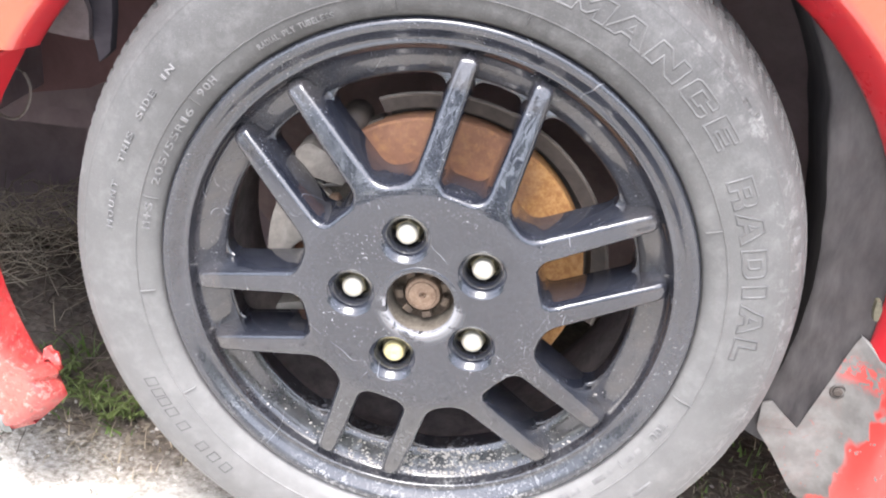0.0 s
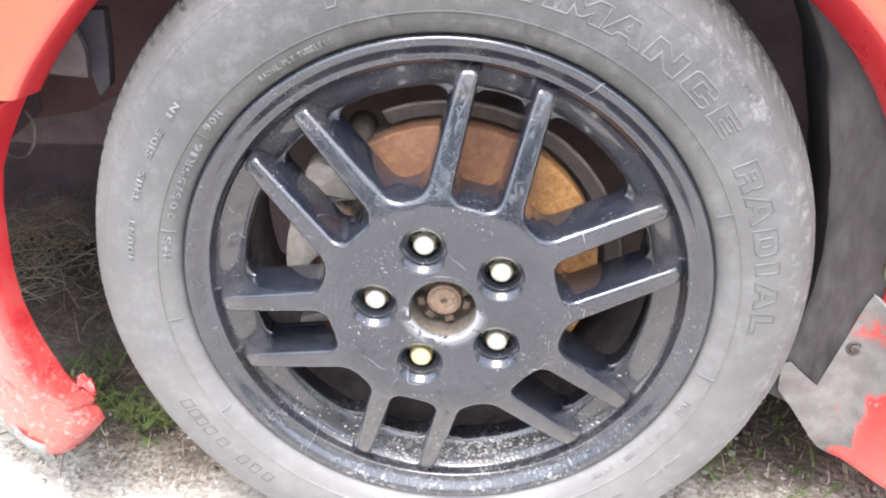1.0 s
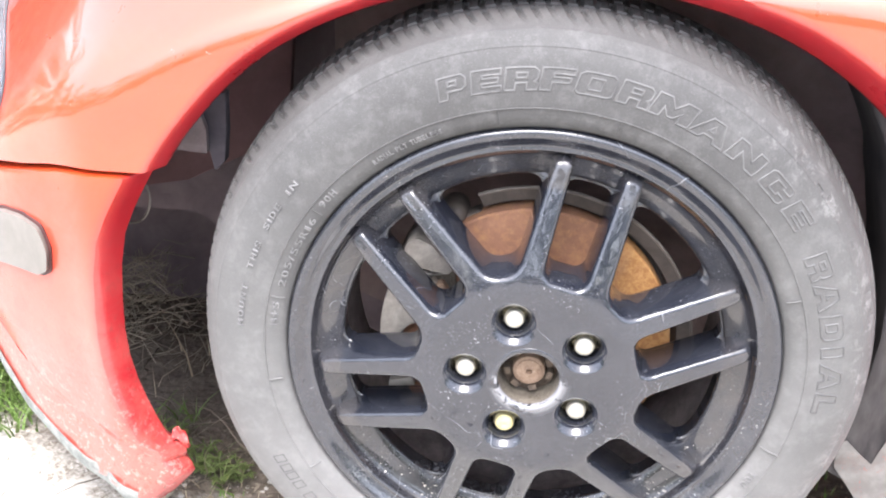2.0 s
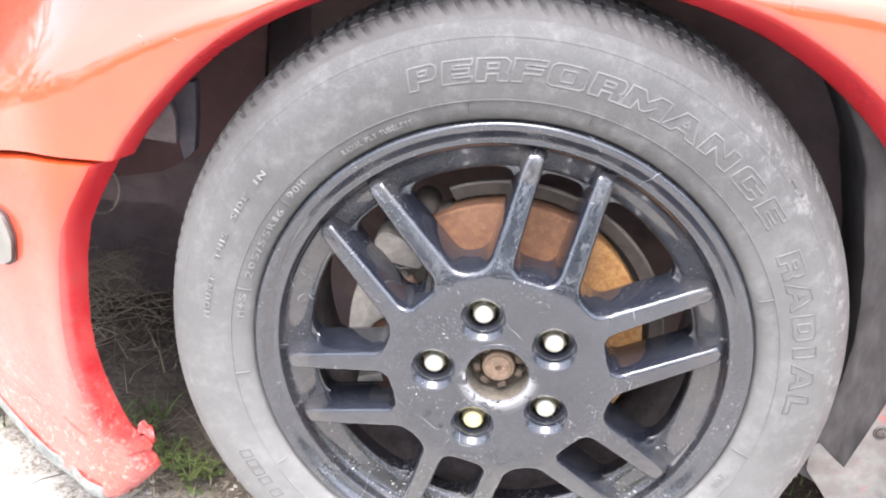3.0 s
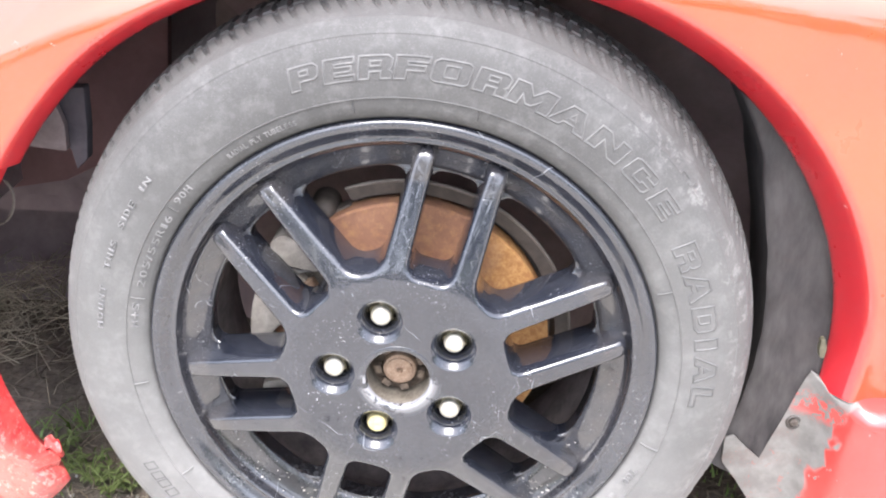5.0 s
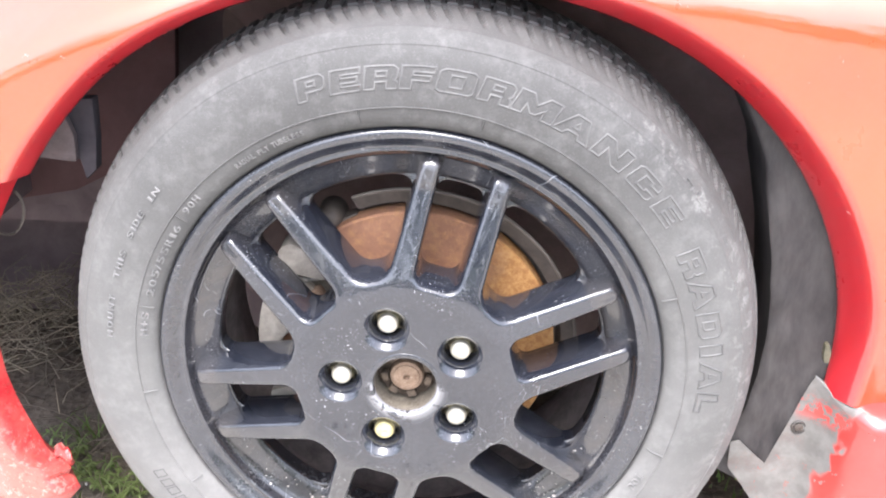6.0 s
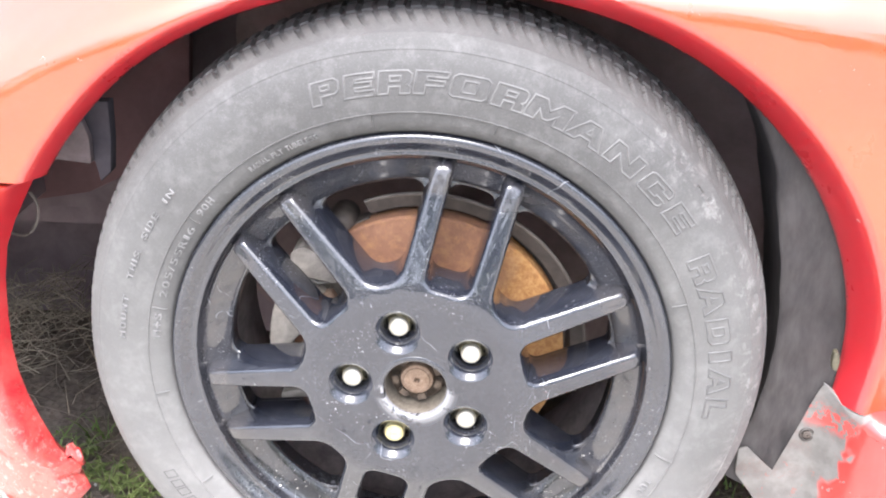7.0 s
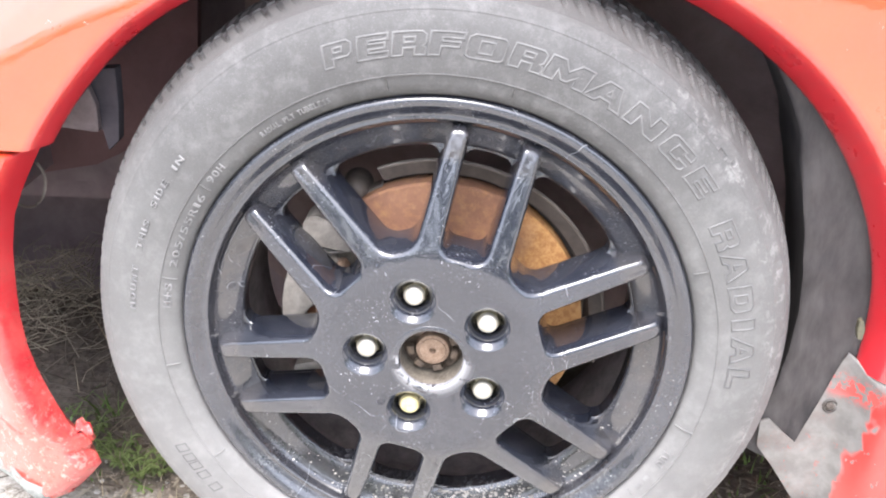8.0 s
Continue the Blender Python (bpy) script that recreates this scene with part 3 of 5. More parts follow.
def raised(char, r_low, r_high, deg_mid, deg_wide):
    """A small solid character."""
    cu = bpy.data.curves.new("letter", "FONT")
    cu.body, cu.size = char, 1.0
    cu.extrude, cu.resolution_u, cu.bevel_depth = 0.040, 4, 0.012
    me = from_curve(cu)
    co = np.array([v.co for v in me.vertices])
    lo, hi = co.min(0), co.max(0)
    mid = (lo + hi) / 2
    h = r_high - r_low
    wide = radians(deg_wide) * (r_low + r_high) / 2
    for v in me.vertices:
        u = (v.co.x - mid[0]) / (hi[0] - lo[0]) * wide
        r = r_low + (v.co.y - lo[1]) / (hi[1] - lo[1]) * h
        v.co = polar(r, deg_mid + math.degrees(u / r), sidewall_y(r) - v.co.z * 0.022 - 0.0001)
    return link_mesh("letter", me, SMALL_LETTER, wheel, smooth=35)


def arc_text(text, r_low, r_high, deg0, deg1, fill=0.80):
    wide = {"I": 0.45, " ": 0.75, "/": 0.6, "1": 0.6}
    total = sum(wide.get(c, 1.0) for c in text)
    step, at = (deg1 - deg0) / total, deg0
    for c in text:
        w = step * wide.get(c, 1.0)
        if c != " ":
            raised(c, r_low, r_high, at + w / 2, w * {"I": 0.40, "1": 0.52}.get(c, fill))
        at += w


def tick(r0, r1, deg, wide=0.0008):
    rows = []
    for k in range(9):
        r = r0 + (r1 - r0) * k / 8
        y = sidewall_y(r)
        d = math.degrees(wide / r)
        rows.append([polar(r, deg - d, y + 0.0004), polar(r, deg - d * 0.4, y - 0.0012), polar(r, deg + d * 0.4, y - 0.0012), polar(r, deg + d, y + 0.0004)])
    bm = sheet(rows)
    bmesh.ops.recalc_face_normals(bm, faces=bm.faces)
    part("moulded_line", bm, RUBBER, wheel)


def bar(r0, r1, d0, d1):
    rows = []
    for k in range(7):
        d = d0 + (d1 - d0) * k / 6
        row = []
        for q, up in ((0, 0.0003), (0.15, -0.0003), (0.5, -0.0004), (0.85, -0.0003), (1, 0.0003)):
            r = r0 + (r1 - r0) * q
            row.append(polar(r, d, sidewall_y(r) + up))
        rows.append(row)
    bm = sheet(rows)
    bmesh.ops.recalc_face_normals(bm, faces=bm.faces)
    part("moulded_mark", bm, SMALL_LETTER, wheel)


for c, deg, wide in zip("PERFORMANCE", (-16.4, -10.3, -4.1, 2.1, 8.8, 15.8, 22.9, 30.6, 38.4, 46.2, 53.2), (5.0, 5.2, 5.7, 5.6, 6.4, 5.6, 7.6, 7.0, 6.6, 5.8, 5.0)):
    outlined(BLOCK[c], 0.2545, 0.2720, deg, wide, 0.10)
for c, deg, wide in zip("RADIAL", (64.2, 70.7, 77.4, 82.7, 88.2, 94.2), (5.0, 5.6, 5.0, 2.0, 5.4, 4.2)):
    outlined(BLOCK[c], 0.2510, 0.2700, deg, wide, 0.06)
for word, d0, d1 in (("MOUNT", 275.0, 284.8), ("THIS", 288.0, 294.6), ("SIDE", 297.0, 303.6), ("IN", 305.8, 309.4)):
    arc_text(word, 0.2598, 0.2650, d0, d1, fill=0.66)
arc_text("205/55R16", 0.2284, 0.2342, 286.3, 305.2, fill=0.72)
arc_text("90H", 0.2306, 0.2366, 308.0, 313.2, fill=0.74)
arc_text("M+S", 0.2294, 0.2352, 276.3, 282.6, fill=0.74)
arc_text("RADIAL PLY TUBELESS", 0.2290, 0.2335, 323.4, 339.5)
arc_text("DOT", 0.2275, 0.2345, 119.3, 114.6)
for deg, a, b in ((306.6, 0.228, 0.2385), (283.6, 0.2260, 0.2385), (330.3, 0.2262, 0.2350), (108.4, 0.2240, 0.2400), (262.5, 0.2270, 0.2390), (238.0, 0.2270, 0.2385),
                  (351.0, 0.2270, 0.2392), (70.0, 0.2270, 0.2392), (15.0, 0.2300, 0.2392), (128.6, 0.2255, 0.2330)):
    tick(a, b, deg)
for a, b, c, d in ((0.2275, 0.2330, 122.8, 124.2), (0.2275, 0.2330, 124.8, 127.0), (0.2272, 0.2325, 131.0, 132.2), (0.2272, 0.2325, 133.0, 136.2), (0.2265, 0.2325, 139.6, 141.8),
                   (0.2265, 0.2325, 142.4, 145.4), (0.2580, 0.2625, 127.0, 131.5), (0.2580, 0.2625, 132.2, 136.5), (0.2570, 0.2612, 142.0, 147.0)):
    bar(a, b, c, d)
for d in (242.6, 240.0, 237.8, 235.2, 231.6, 226.0, 222.8, 219.6):
    outlined(BLOCK["I"], 0.2555, 0.2665, d, 1.7, 0.10, 0.00045)


# ---- rim barrel and lip ----
RIM = [(0.2175, 0.0330), (0.2198, 0.0275), (0.2206, 0.0230), (0.2203, 0.0195), (0.2190, 0.0174), (0.2172, 0.0165), (0.2152, 0.0164), (0.2132, 0.0171), (0.2112, 0.0185), (0.2092, 0.0203),
       (0.2070, 0.0221), (0.2048, 0.0236), (0.2032, 0.0244), (0.2022, 0.0240), (0.2010, 0.0236), (0.1999, 0.0241), (0.1992, 0.0254), (0.1984, 0.0280), (0.1968, 0.0318), (0.1930, 0.0352), (0.1870, 0.0378), (0.1800, 0.0408),
       (0.1740, 0.0432), (0.1724, 0.0450), (0.1730, 0.0520), (0.1790, 0.0600), (0.2000, 0.0560)]
part("rim", lathe(RIM, 240, close=True), BLACK, wheel, "dusty black rim with a chipped lip", 50)
BARREL = [(0.1738, 0.0570), (0.1765, 0.0680), (0.1790, 0.0800), (0.1770, 0.0960), (0.1745, 0.1080), (0.1760, 0.1500), (0.1800, 0.1700), (0.1950, 0.1880), (0.2100, 0.2010), (0.2180, 0.2030), (0.2180, 0.1990),
          (0.2000, 0.1850), (0.1850, 0.1650), (0.1830, 0.1200), (0.1850, 0.0620)]
part("barrel", lathe(BARREL, 160, close=True), GRIME, wheel, "grimy inside of the rim", 50)

PAD_Y, END_Y = -0.0105, 0.0215


def face_y(r):
    d = r - 0.092
    d = max(0.0, d) if abs(d) > 0.009 else (d + 0.009) ** 2 / 0.036
    return PAD_Y + (END_Y - PAD_Y) * d / (0.192 - 0.092)


def curve_plate(name, loops, depth, round_edge, y_of, label="", inset=0.0, wall=None):
    """Outlines with openings, given thickness and rounded edges, then dished so that the front lies at y_of(r)."""
    cu = bpy.data.curves.new(name, "CURVE")
    cu.dimensions, cu.fill_mode = "2D", "BOTH"
    cu.extrude, cu.bevel_depth, cu.bevel_resolution, cu.offset = depth / 2 - round_edge, round_edge, 6 if wall else 3, inset
    for pts in loops:
        sp = cu.splines.new("POLY")
        sp.points.add(len(pts) - 1)
        for q, (x, y) in zip(sp.points, pts):
            q.co = (x, y, 0, 1)
        sp.use_cyclic_u = True
    me = from_curve(cu)
    bm = bmesh.new()
    bm.from_mesh(me)
    bmesh.ops.remove_doubles(bm, verts=bm.verts, dist=1e-6)
    for far in (0.084, 0.092, 0.101, 0.14):
        for k in range(24):
            a = 2 * math.pi * (k + 0.5) / 24
            bmesh.ops.bisect_plane(bm, geom=bm.verts[:] + bm.edges[:] + bm.faces[:], plane_co=(far * math.sin(a), far * math.cos(a), 0), plane_no=(math.sin(a), math.cos(a), 0))
    for v in bm.verts:
        x, z, d = v.co
        if wall and d > 0:
            # stretch the front edge into a crisp rim above a long sloping wall
            below = round_edge - (d - (depth / 2 - round_edge))
            d = depth / 2 - np.interp(below / round_edge, (0.0, 0.025, 0.099, 0.218, 0.377, 0.566, 0.777, 1.0), wall)
        if wall and math.hypot(x, z) < 0.0312:
            # straight walls at the centre bore
            x, z = x * 0.0312 / math.hypot(x, z), z * 0.0312 / math.hypot(x, z)
        v.co = (x, y_of(math.hypot(x, z)) + depth / 2 - d, HUB_Z + z)
    bmesh.ops.recalc_face_normals(bm, faces=bm.faces)
    ob = part(name, bm, BLACK, wheel, label, 60)
    wn_mod = ob.modifiers.new("weighted", "WEIGHTED_NORMAL")
    wn_mod.weight, wn_mod.keep_sharp = 100, True
    return ob


def turned(turn, u, v):
    a = radians(turn)
    return (u * math.sin(a) + v * math.cos(a), u * math.cos(a) - v * math.sin(a))


def ring(cx, cz, r, n):
    return [(cx + r * math.cos(2 * math.pi * i / n), cz + r * math.sin(2 * math.pi * i / n)) for i in range(n)]


def build_spokes():
    outline, radii = [], []
    for k in range(6):
        # the wide opening before this pair of spokes, then spoke, slot, spoke
        for turn, u, v, r in ((-15, 0.0965, 0.0150, 0.022), (15, 0.1885, -0.0342, 0.0024), (15, 0.1900, -0.0260, 0.0024), (15, 0.0915, -0.0225, 0.0140), (15, 0.0915, 0.0225, 0.0140),
                              (15, 0.1900, 0.0260, 0.0024), (15, 0.1885, 0.0342, 0.0024), (45, 0.0965, -0.0150, 0.022)):
            outline.append(turned(turn + 60 * k, u, v))
            radii.append(r)
    pockets = []
    for k in range(5):
        a = radians(-15.5 + 72 * k)
        pockets.append(ring(0.056 * math.sin(a), 0.056 * math.cos(a), 0.0215, 48))
    bore = ring(0, 0, 0.0315, 60)
    curve_plate("spokes", [fillet(outline, radii, 8), *pockets, bore], 0.046, 0.0060, lambda r: face_y(r) + 40.0 * max(0.0, r - 0.186) ** 2, "glossy black cast spokes in six pairs", 0.0, (0.0, 0.0003, 0.0013, 0.0034, 0.0090, 0.0160, 0.0235, 0.0300))
    # the deeper web between spokes and rim, with round-cornered openings
    holes = []
    for k in range(6):
        slot = [turned(15 + 60 * k, u, v) for u, v in ((0.0960, -0.0172), (0.0960, 0.0172), (0.1700, 0.0200), (0.1716, 0.0), (0.1700, -0.0200))]
        holes.append(fillet(slot, (0.010, 0.010, 0.009, 0.03, 0.009)))
        win = [turned(45 + 60 * k, u, v) for u, v in ((0.1005, -0.0128), (0.1005, 0.0128), (0.1640, 0.0495), (0.1712, 0.0250), (0.1726, 0.0), (0.1712, -0.0250), (0.1640, -0.0495))]
        holes.append(fillet(win, (0.016, 0.016, 0.011, 0.06, 0.06, 0.06, 0.011)))
    curve_plate("spoke_web", [ring(0, 0, 0.1860, 160), *holes, ring(0, 0, 0.088, 90)], 0.020, 0.0025, lambda r: face_y(r) + 0.0285, inset=-0.0025)


build_spokes()


# ---- lug pockets, nuts, hub ----
def hex_nut(cx, cz, turn, material, label):
    rows = []
    for i in range(48):
        a = 2 * math.pi * i / 48
        h = 0.0097 / math.cos(((a + turn) % (math.pi / 3)) - math.pi / 6)
        row = []
        for f, y in ((1.0, 0.0175), (1.0, 0.0068), (0.97, 0.0056), (0.90, 0.0048)):
            row.append((cx + h * f * math.sin(a), y, cz + h * f * math.cos(a)))
        for r, y in ((0.0084, 0.0046), (0.0080, 0.0046), (0.004, 0.0046), (0.00001, 0.0046)):
            row.append((cx + r * math.sin(a), y, cz + r * math.cos(a)))
        rows.append(row)
    bm = sheet(rows, True)
    bmesh.ops.reverse_faces(bm, faces=bm.faces)
    nut = part("lug_nut", bm, NUT_GOLD, wheel, label, 25)
    part("nut_cap", lathe([(0.0087, 0.0050), (0.0087, 0.0012), (0.0083, 0.0000), (0.0070, -0.0010), (0.0040, -0.0013), (0.00001, -0.0014)], 32, centre=(cx, cz)), material, wheel, smooth=50)
    part("nut_seat", lathe([(0.0116, 0.0185), (0.0116, 0.0150), (0.0110, 0.0132), (0.0090, 0.0125)], 32, centre=(cx, cz)), NUT_GOLD, wheel, smooth=30)


for k in range(5):
    c = polar(0.056, -15.5 + 72 * k, 0)
    part("lug_pocket", lathe([(0.0213, -0.0100), (0.0207, -0.0105), (0.0199, -0.0099), (0.0190, -0.0090), (0.0175, -0.0075), (0.0160, -0.0056), (0.0146, -0.0033), (0.0134, -0.0005), (0.0125, 0.0030), (0.0119, 0.0080), (0.0116, 0.0150), (0.0080, 0.0190)], 48, centre=(c.x, c.z)), BLACK, wheel, smooth=45)
    hex_nut(c.x, c.z, 0.3 * k, NUT_BRASSY if k == 3 else NUT, "yellowed lug nut" if k == 3 else "silvery hexagonal lug nut")
part("hub_rim", lathe([(0.0325, PAD_Y + 0.0060), (0.0324, PAD_Y + 0.0002), (0.0318, PAD_Y - 0.0003), (0.0300, PAD_Y - 0.0005), (0.0280, PAD_Y - 0.0002), (0.0271, PAD_Y + 0.0012), (0.0268, PAD_Y + 0.0050)], 64), BLACK, wheel, "black rim of the bore, paint worn off below", 50)
part("centre_bore", lathe([(0.0276, -0.0060), (0.0270, -0.0030), (0.0266, 0.0100), (0.0264, 0.0205)], 48), BORE, wheel, "grimy open centre bore", 40)
part("hub_face", lathe([(0.0264, 0.0190), (0.0200, 0.0195), (0.0030, 0.0195)], 48), HUB_DARK, wheel)
part("axle_end", lathe([(0.0145, 0.0200), (0.0145, 0.0080), (0.0138, 0.0064), (0.0118, 0.0058), (0.0112, 0.0048), (0.0060, 0.0042), (0.0030, 0.0046), (0.0018, 0.0090), (0.0001, 0.0090)], 36), HUB_RUST, wheel, "rusty axle end")
for k in range(7):
    a = 12 + 51 * k + 6 * math.sin(k * 2.3)
    q = [polar(0.0166, a - 13, 0), polar(0.0222, a - 11, 0), polar(0.0226, a + 10, 0), polar(0.0166, a + 12, 0)]
    part("retainer_tooth", block([(p.x, p.z) for p in q], 0.0085, 0.0170, 0.0008), HUB_DARK, wheel)

# ---- brake ----
brake = tagged(new("brake"), "rusty brake disc with its caliper")
brake.parent = car
part("brake_disc", lathe([(0.040, 0.048), (0.0740, 0.0480), (0.0765, 0.0500), (0.0775, 0.0660), (0.0785, 0.0680), (0.1270, 0.0680), (0.1285, 0.0695), (0.1285, 0.0900), (0.0800, 0.0905)], 120), DISC_RUST, brake, "orange rusty brake disc", 40)
part("dust_shield", lathe([(0.0900, 0.0960), (0.1310, 0.0960), (0.1330, 0.0900), (0.1350, 0.0760), (0.1450, 0.0725), (0.1475, 0.0715), (0.1485, 0.0725), (0.1485, 0.0760), (0.1370, 0.0800), (0.1350, 0.0990), (0.0900, 0.1000)], 60, -21, 128, close=True), SHIELD, brake, "dirty pressed-steel dust shield", 40)


def caliper_outline(r0, r1, a0, a1, n=10):
    return [(p.x, p.z) for p in [polar(r1, a0 + (a1 - a0) * k / n, 0) for k in range(n + 1)] + [polar(r0, a1 + (a0 - a1) * k / n, 0) for k in range(n + 1)]]


arm = [polar(0.141, 257 + 47 * k / 12, 0) for k in range(13)] + [polar(r, d, 0) for r, d in ((0.104, 303), (0.100, 288), (0.104, 278), (0.113, 275.5), (0.119, 272), (0.1212, 269), (0.119, 266), (0.113, 263.5), (0.104, 262.5), (0.100, 259))]
part("caliper", block([(p.x, p.z) for p in arm], 0.055, 0.15, 0.0035), CALIPER, brake, "pale weathered brake caliper with an eye")
part("caliper_lug", block(fillet([(-0.134, 0.262), (-0.131, 0.248), (-0.116, 0.250), (-0.108, 0.258), (-0.110, 0.268)], (0.004, 0.005, 0.005, 0.004, 0.003), 3), 0.058, 0.090, 0.002), CALIPER, brake)
part("guide_pin", lathe([(0.0001, 0.056), (0.008, 0.056), (0.0105, 0.059), (0.0110, 0.085)], 20, centre=(-0.108, 0.243)), SHIELD_EDGE, brake, smooth=50)
part("shield_edge", lathe([(0.1462, 0.0722), (0.1480, 0.0706), (0.1492, 0.0712), (0.1494, 0.0735), (0.1486, 0.0760)], 60, -21, 128), SHIELD_EDGE, brake, "rolled edge of the shield", 60)
part("caliper_bridge", block(fillet([(-0.1165, 0.392), (-0.1165, 0.410), (-0.106, 0.418), (-0.092, 0.411), (-0.072, 0.389), (-0.077, 0.3835), (-0.090, 0.3855), (-0.104, 0.3885)], (0.006, 0.007, 0.008, 0.008, 0.003, 0.003, 0.01, 0.01), 4), 0.050, 0.080, 0.003), CALIPER, brake, "pale caliper bridge")
part("pad_slot", block([(-0.122, 0.390), (-0.072, 0.382), (-0.070, 0.358), (-0.090, 0.346), (-0.124, 0.366)], 0.0640, 0.095, 0.002), BORE, brake, "dark rusty slot with the brake pads")
part("caliper_bracket", block(fillet([(-0.114, 0.3725), (-0.094, 0.3690), (-0.082, 0.3720), (-0.076, 0.3620), (-0.080, 0.3540), (-0.088, 0.3440), (-0.116, 0.3620)], (0.003, 0.006, 0.003, 0.004, 0.004, 0.004, 0.004), 3), 0.054, 0.075, 0.003), HUB_RUST, brake, "rusty caliper bracket")
part("bracket_bolt", lathe([(0.0001, 0.0500), (0.0030, 0.0500), (0.0034, 0.0506), (0.0034, 0.0520), (0.0052, 0.0522), (0.0055, 0.0530), (0.0055, 0.0600)], 12, centre=(-0.0855, 0.3655)), HUB_RUST, brake, "rusty bolt head", 30)
part("pad_spring", tube([(-0.106, 0.058, 0.384), (-0.094, 0.056, 0.3795), (-0.078, 0.058, 0.3815)], 0.0016, sides=6), STEEL, brake)
part("caliper_pin", lathe([(0.0001, 0.054), (0.0022, 0.054), (0.0026, 0.0555), (0.0044, 0.0555), (0.0050, 0.057), (0.0050, 0.070)], 12, centre=(-0.098, 0.3775)), STEEL, brake, "small round pin")
part("caliper_ear", lathe([(0.0001, 0.0750), (0.0060, 0.0755), (0.0095, 0.0780), (0.0115, 0.0820), (0.0125, 0.0900), (0.0130, 0.1100)], 24, centre=(polar(0.1350, 326, 0).x, polar(0.1350, 326, 0).z)), SHIELD, brake, smooth=60)
part("guide_bolt", block(caliper_outline(0.112, 0.130, 326, 337, 4), 0.082, 0.100, 0.006, 3), SHIELD, brake)
part("knuckle", block(caliper_outline(0.02, 0.085, 0, 340, 24), 0.11, 0.16, 0.004), DARK, brake)
part("drive_shaft", tube([(0, 0.16, HUB_Z), (0, 0.75, HUB_Z + 0.02)], 0.018, sides=12), DARK, brake)


# ---- body panels ----
def arch(deg):
    """The wheel opening's edge (x, z); degrees clockwise from the top."""
    s = abs(math.sin(radians(deg)))
    r = 0.327 + (0.052 if deg > 0 else 0.056) * s ** 1.9 - 0.003 * smoothstep(-42, -58, deg)
    return Vector((r * math.sin(radians(deg)) + 0.003, HUB_Z + r * math.cos(radians(deg))))


def wrap(x):
    d = max(0.0, -0.385 - x)
    return 0.38 * d * smoothstep(0, 0.06, d) + 1.15 * d * d


def drop(x):
    """How far the bumper seam falls towards the front."""
    d = max(0.0, -0.40 - x)
    return 1.1 * d * d + 0.010 * smoothstep(0.0, 0.09, d)


def lean(x, z):
    d = max(0.0, z - 0.630 + (0.66 if x < 0 else 0.12) * x * x)
    return (0.80 * d * smoothstep(0.0, 0.05, d) + 1.2 * d * d) if d > 0 else 0.0


def skin(x, z):
    tuck = 0.024 * smoothstep(0.40, 0.285, z) * smoothstep(0.36, 0.43, x)
    return 0.038 + wrap(x) + lean(x, z) + tuck


def bonnet_z(x):
    """Height of the bonnet's edge, where the wing ends."""
    return 0.95 - 0.15 * max(0.0, -x)


def lip_in(s, wide=0.016, deep=0.030):
    """How far the rolled lip turns in, at s metres from the arch's edge."""
    return deep * max(0.0, 1 - s / wide) ** 1.2


def mark_lit(ob, steps, edges, soft=0.010):
    """Marks how far the paint is brightened as if lit, by each row of points from the arch's edge outwards."""
    at = ob.data.attributes.new("lit_skin", "FLOAT", "POINT")
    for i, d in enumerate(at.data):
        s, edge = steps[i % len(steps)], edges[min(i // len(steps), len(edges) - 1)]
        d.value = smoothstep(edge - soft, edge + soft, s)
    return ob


STEPS = [0.0, 0.0015, 0.004, 0.008, 0.012, 0.016, 0.020, 0.024, 0.028, 0.032, 0.038, 0.046, 0.056, 0.07, 0.09, 0.115, 0.145, 0.18, 0.22, 0.26, 0.30, 0.345, 0.39, 0.44]


def build_fender():
    rows = []
    n = 120
    a0, a1 = -65.2, 96.5
    edges = []
    for i in range(n + 1):
        deg = a0 + (a1 - a0) * i / n
        e = arch(deg)
        flow = deg + (-89.0 - deg) * smoothstep(25, 67, -deg) if deg < 0 else deg + (90.5 - deg) * smoothstep(50, 94, deg)
        d = Vector((math.sin(radians(flow)), math.cos(radians(flow))))
        wide, deep = 0.014 + 0.009 * smoothstep(-10, 40, deg), 0.024 + 0.016 * smoothstep(0, 50, deg)
        edges.append(wide)
        row = []
        for s in (0.010, 0.004):
            q = e + d * s
            row.append((q.x, skin(e.x, e.y) + deep + (0.030 if s > 0.005 else 0.012), q.y))
        near_seam = smoothstep(-38, -65, deg)
        for s in STEPS:
            q = e + d * s
            q.y = min(q.y - near_seam * drop(q.x), bonnet_z(q.x) + 0.001 * s)
            row.append((q.x, skin(q.x, q.y) + lip_in(s, wide, deep) + (0.0015 if s == 0 else 0), q.y))
        rows.append(row)
    bm = sheet(rows)
    bmesh.ops.recalc_face_normals(bm, faces=bm.faces)
    return mark_lit(part("fender", bm, RED, car, "red front fender with a rolled arch lip", 50), [0.0, 0.0] + STEPS, edges, 0.007)


build_fender()

BUMPER_EDGE = [(-0.3470, 0.4665), (-0.3480, 0.4650), (-0.3500, 0.4610), (-0.3600, 0.4440), (-0.3710, 0.4240), (-0.3822, 0.3990), (-0.3895, 0.3650), (-0.3930, 0.3280), (-0.3945, 0.2960), (-0.3930, 0.2640), (-0.3890, 0.2380),
               (-0.3830, 0.2120), (-0.3760, 0.1880), (-0.3690, 0.1690), (-0.3600, 0.1600), (-0.3520, 0.1585), (-0.3470, 0.1500), (-0.3500, 0.1440), (-0.3430, 0.1380), (-0.3410, 0.1260),
               (-0.3460, 0.1200), (-0.3560, 0.1080), (-0.3690, 0.0950), (-0.3790, 0.0900)]


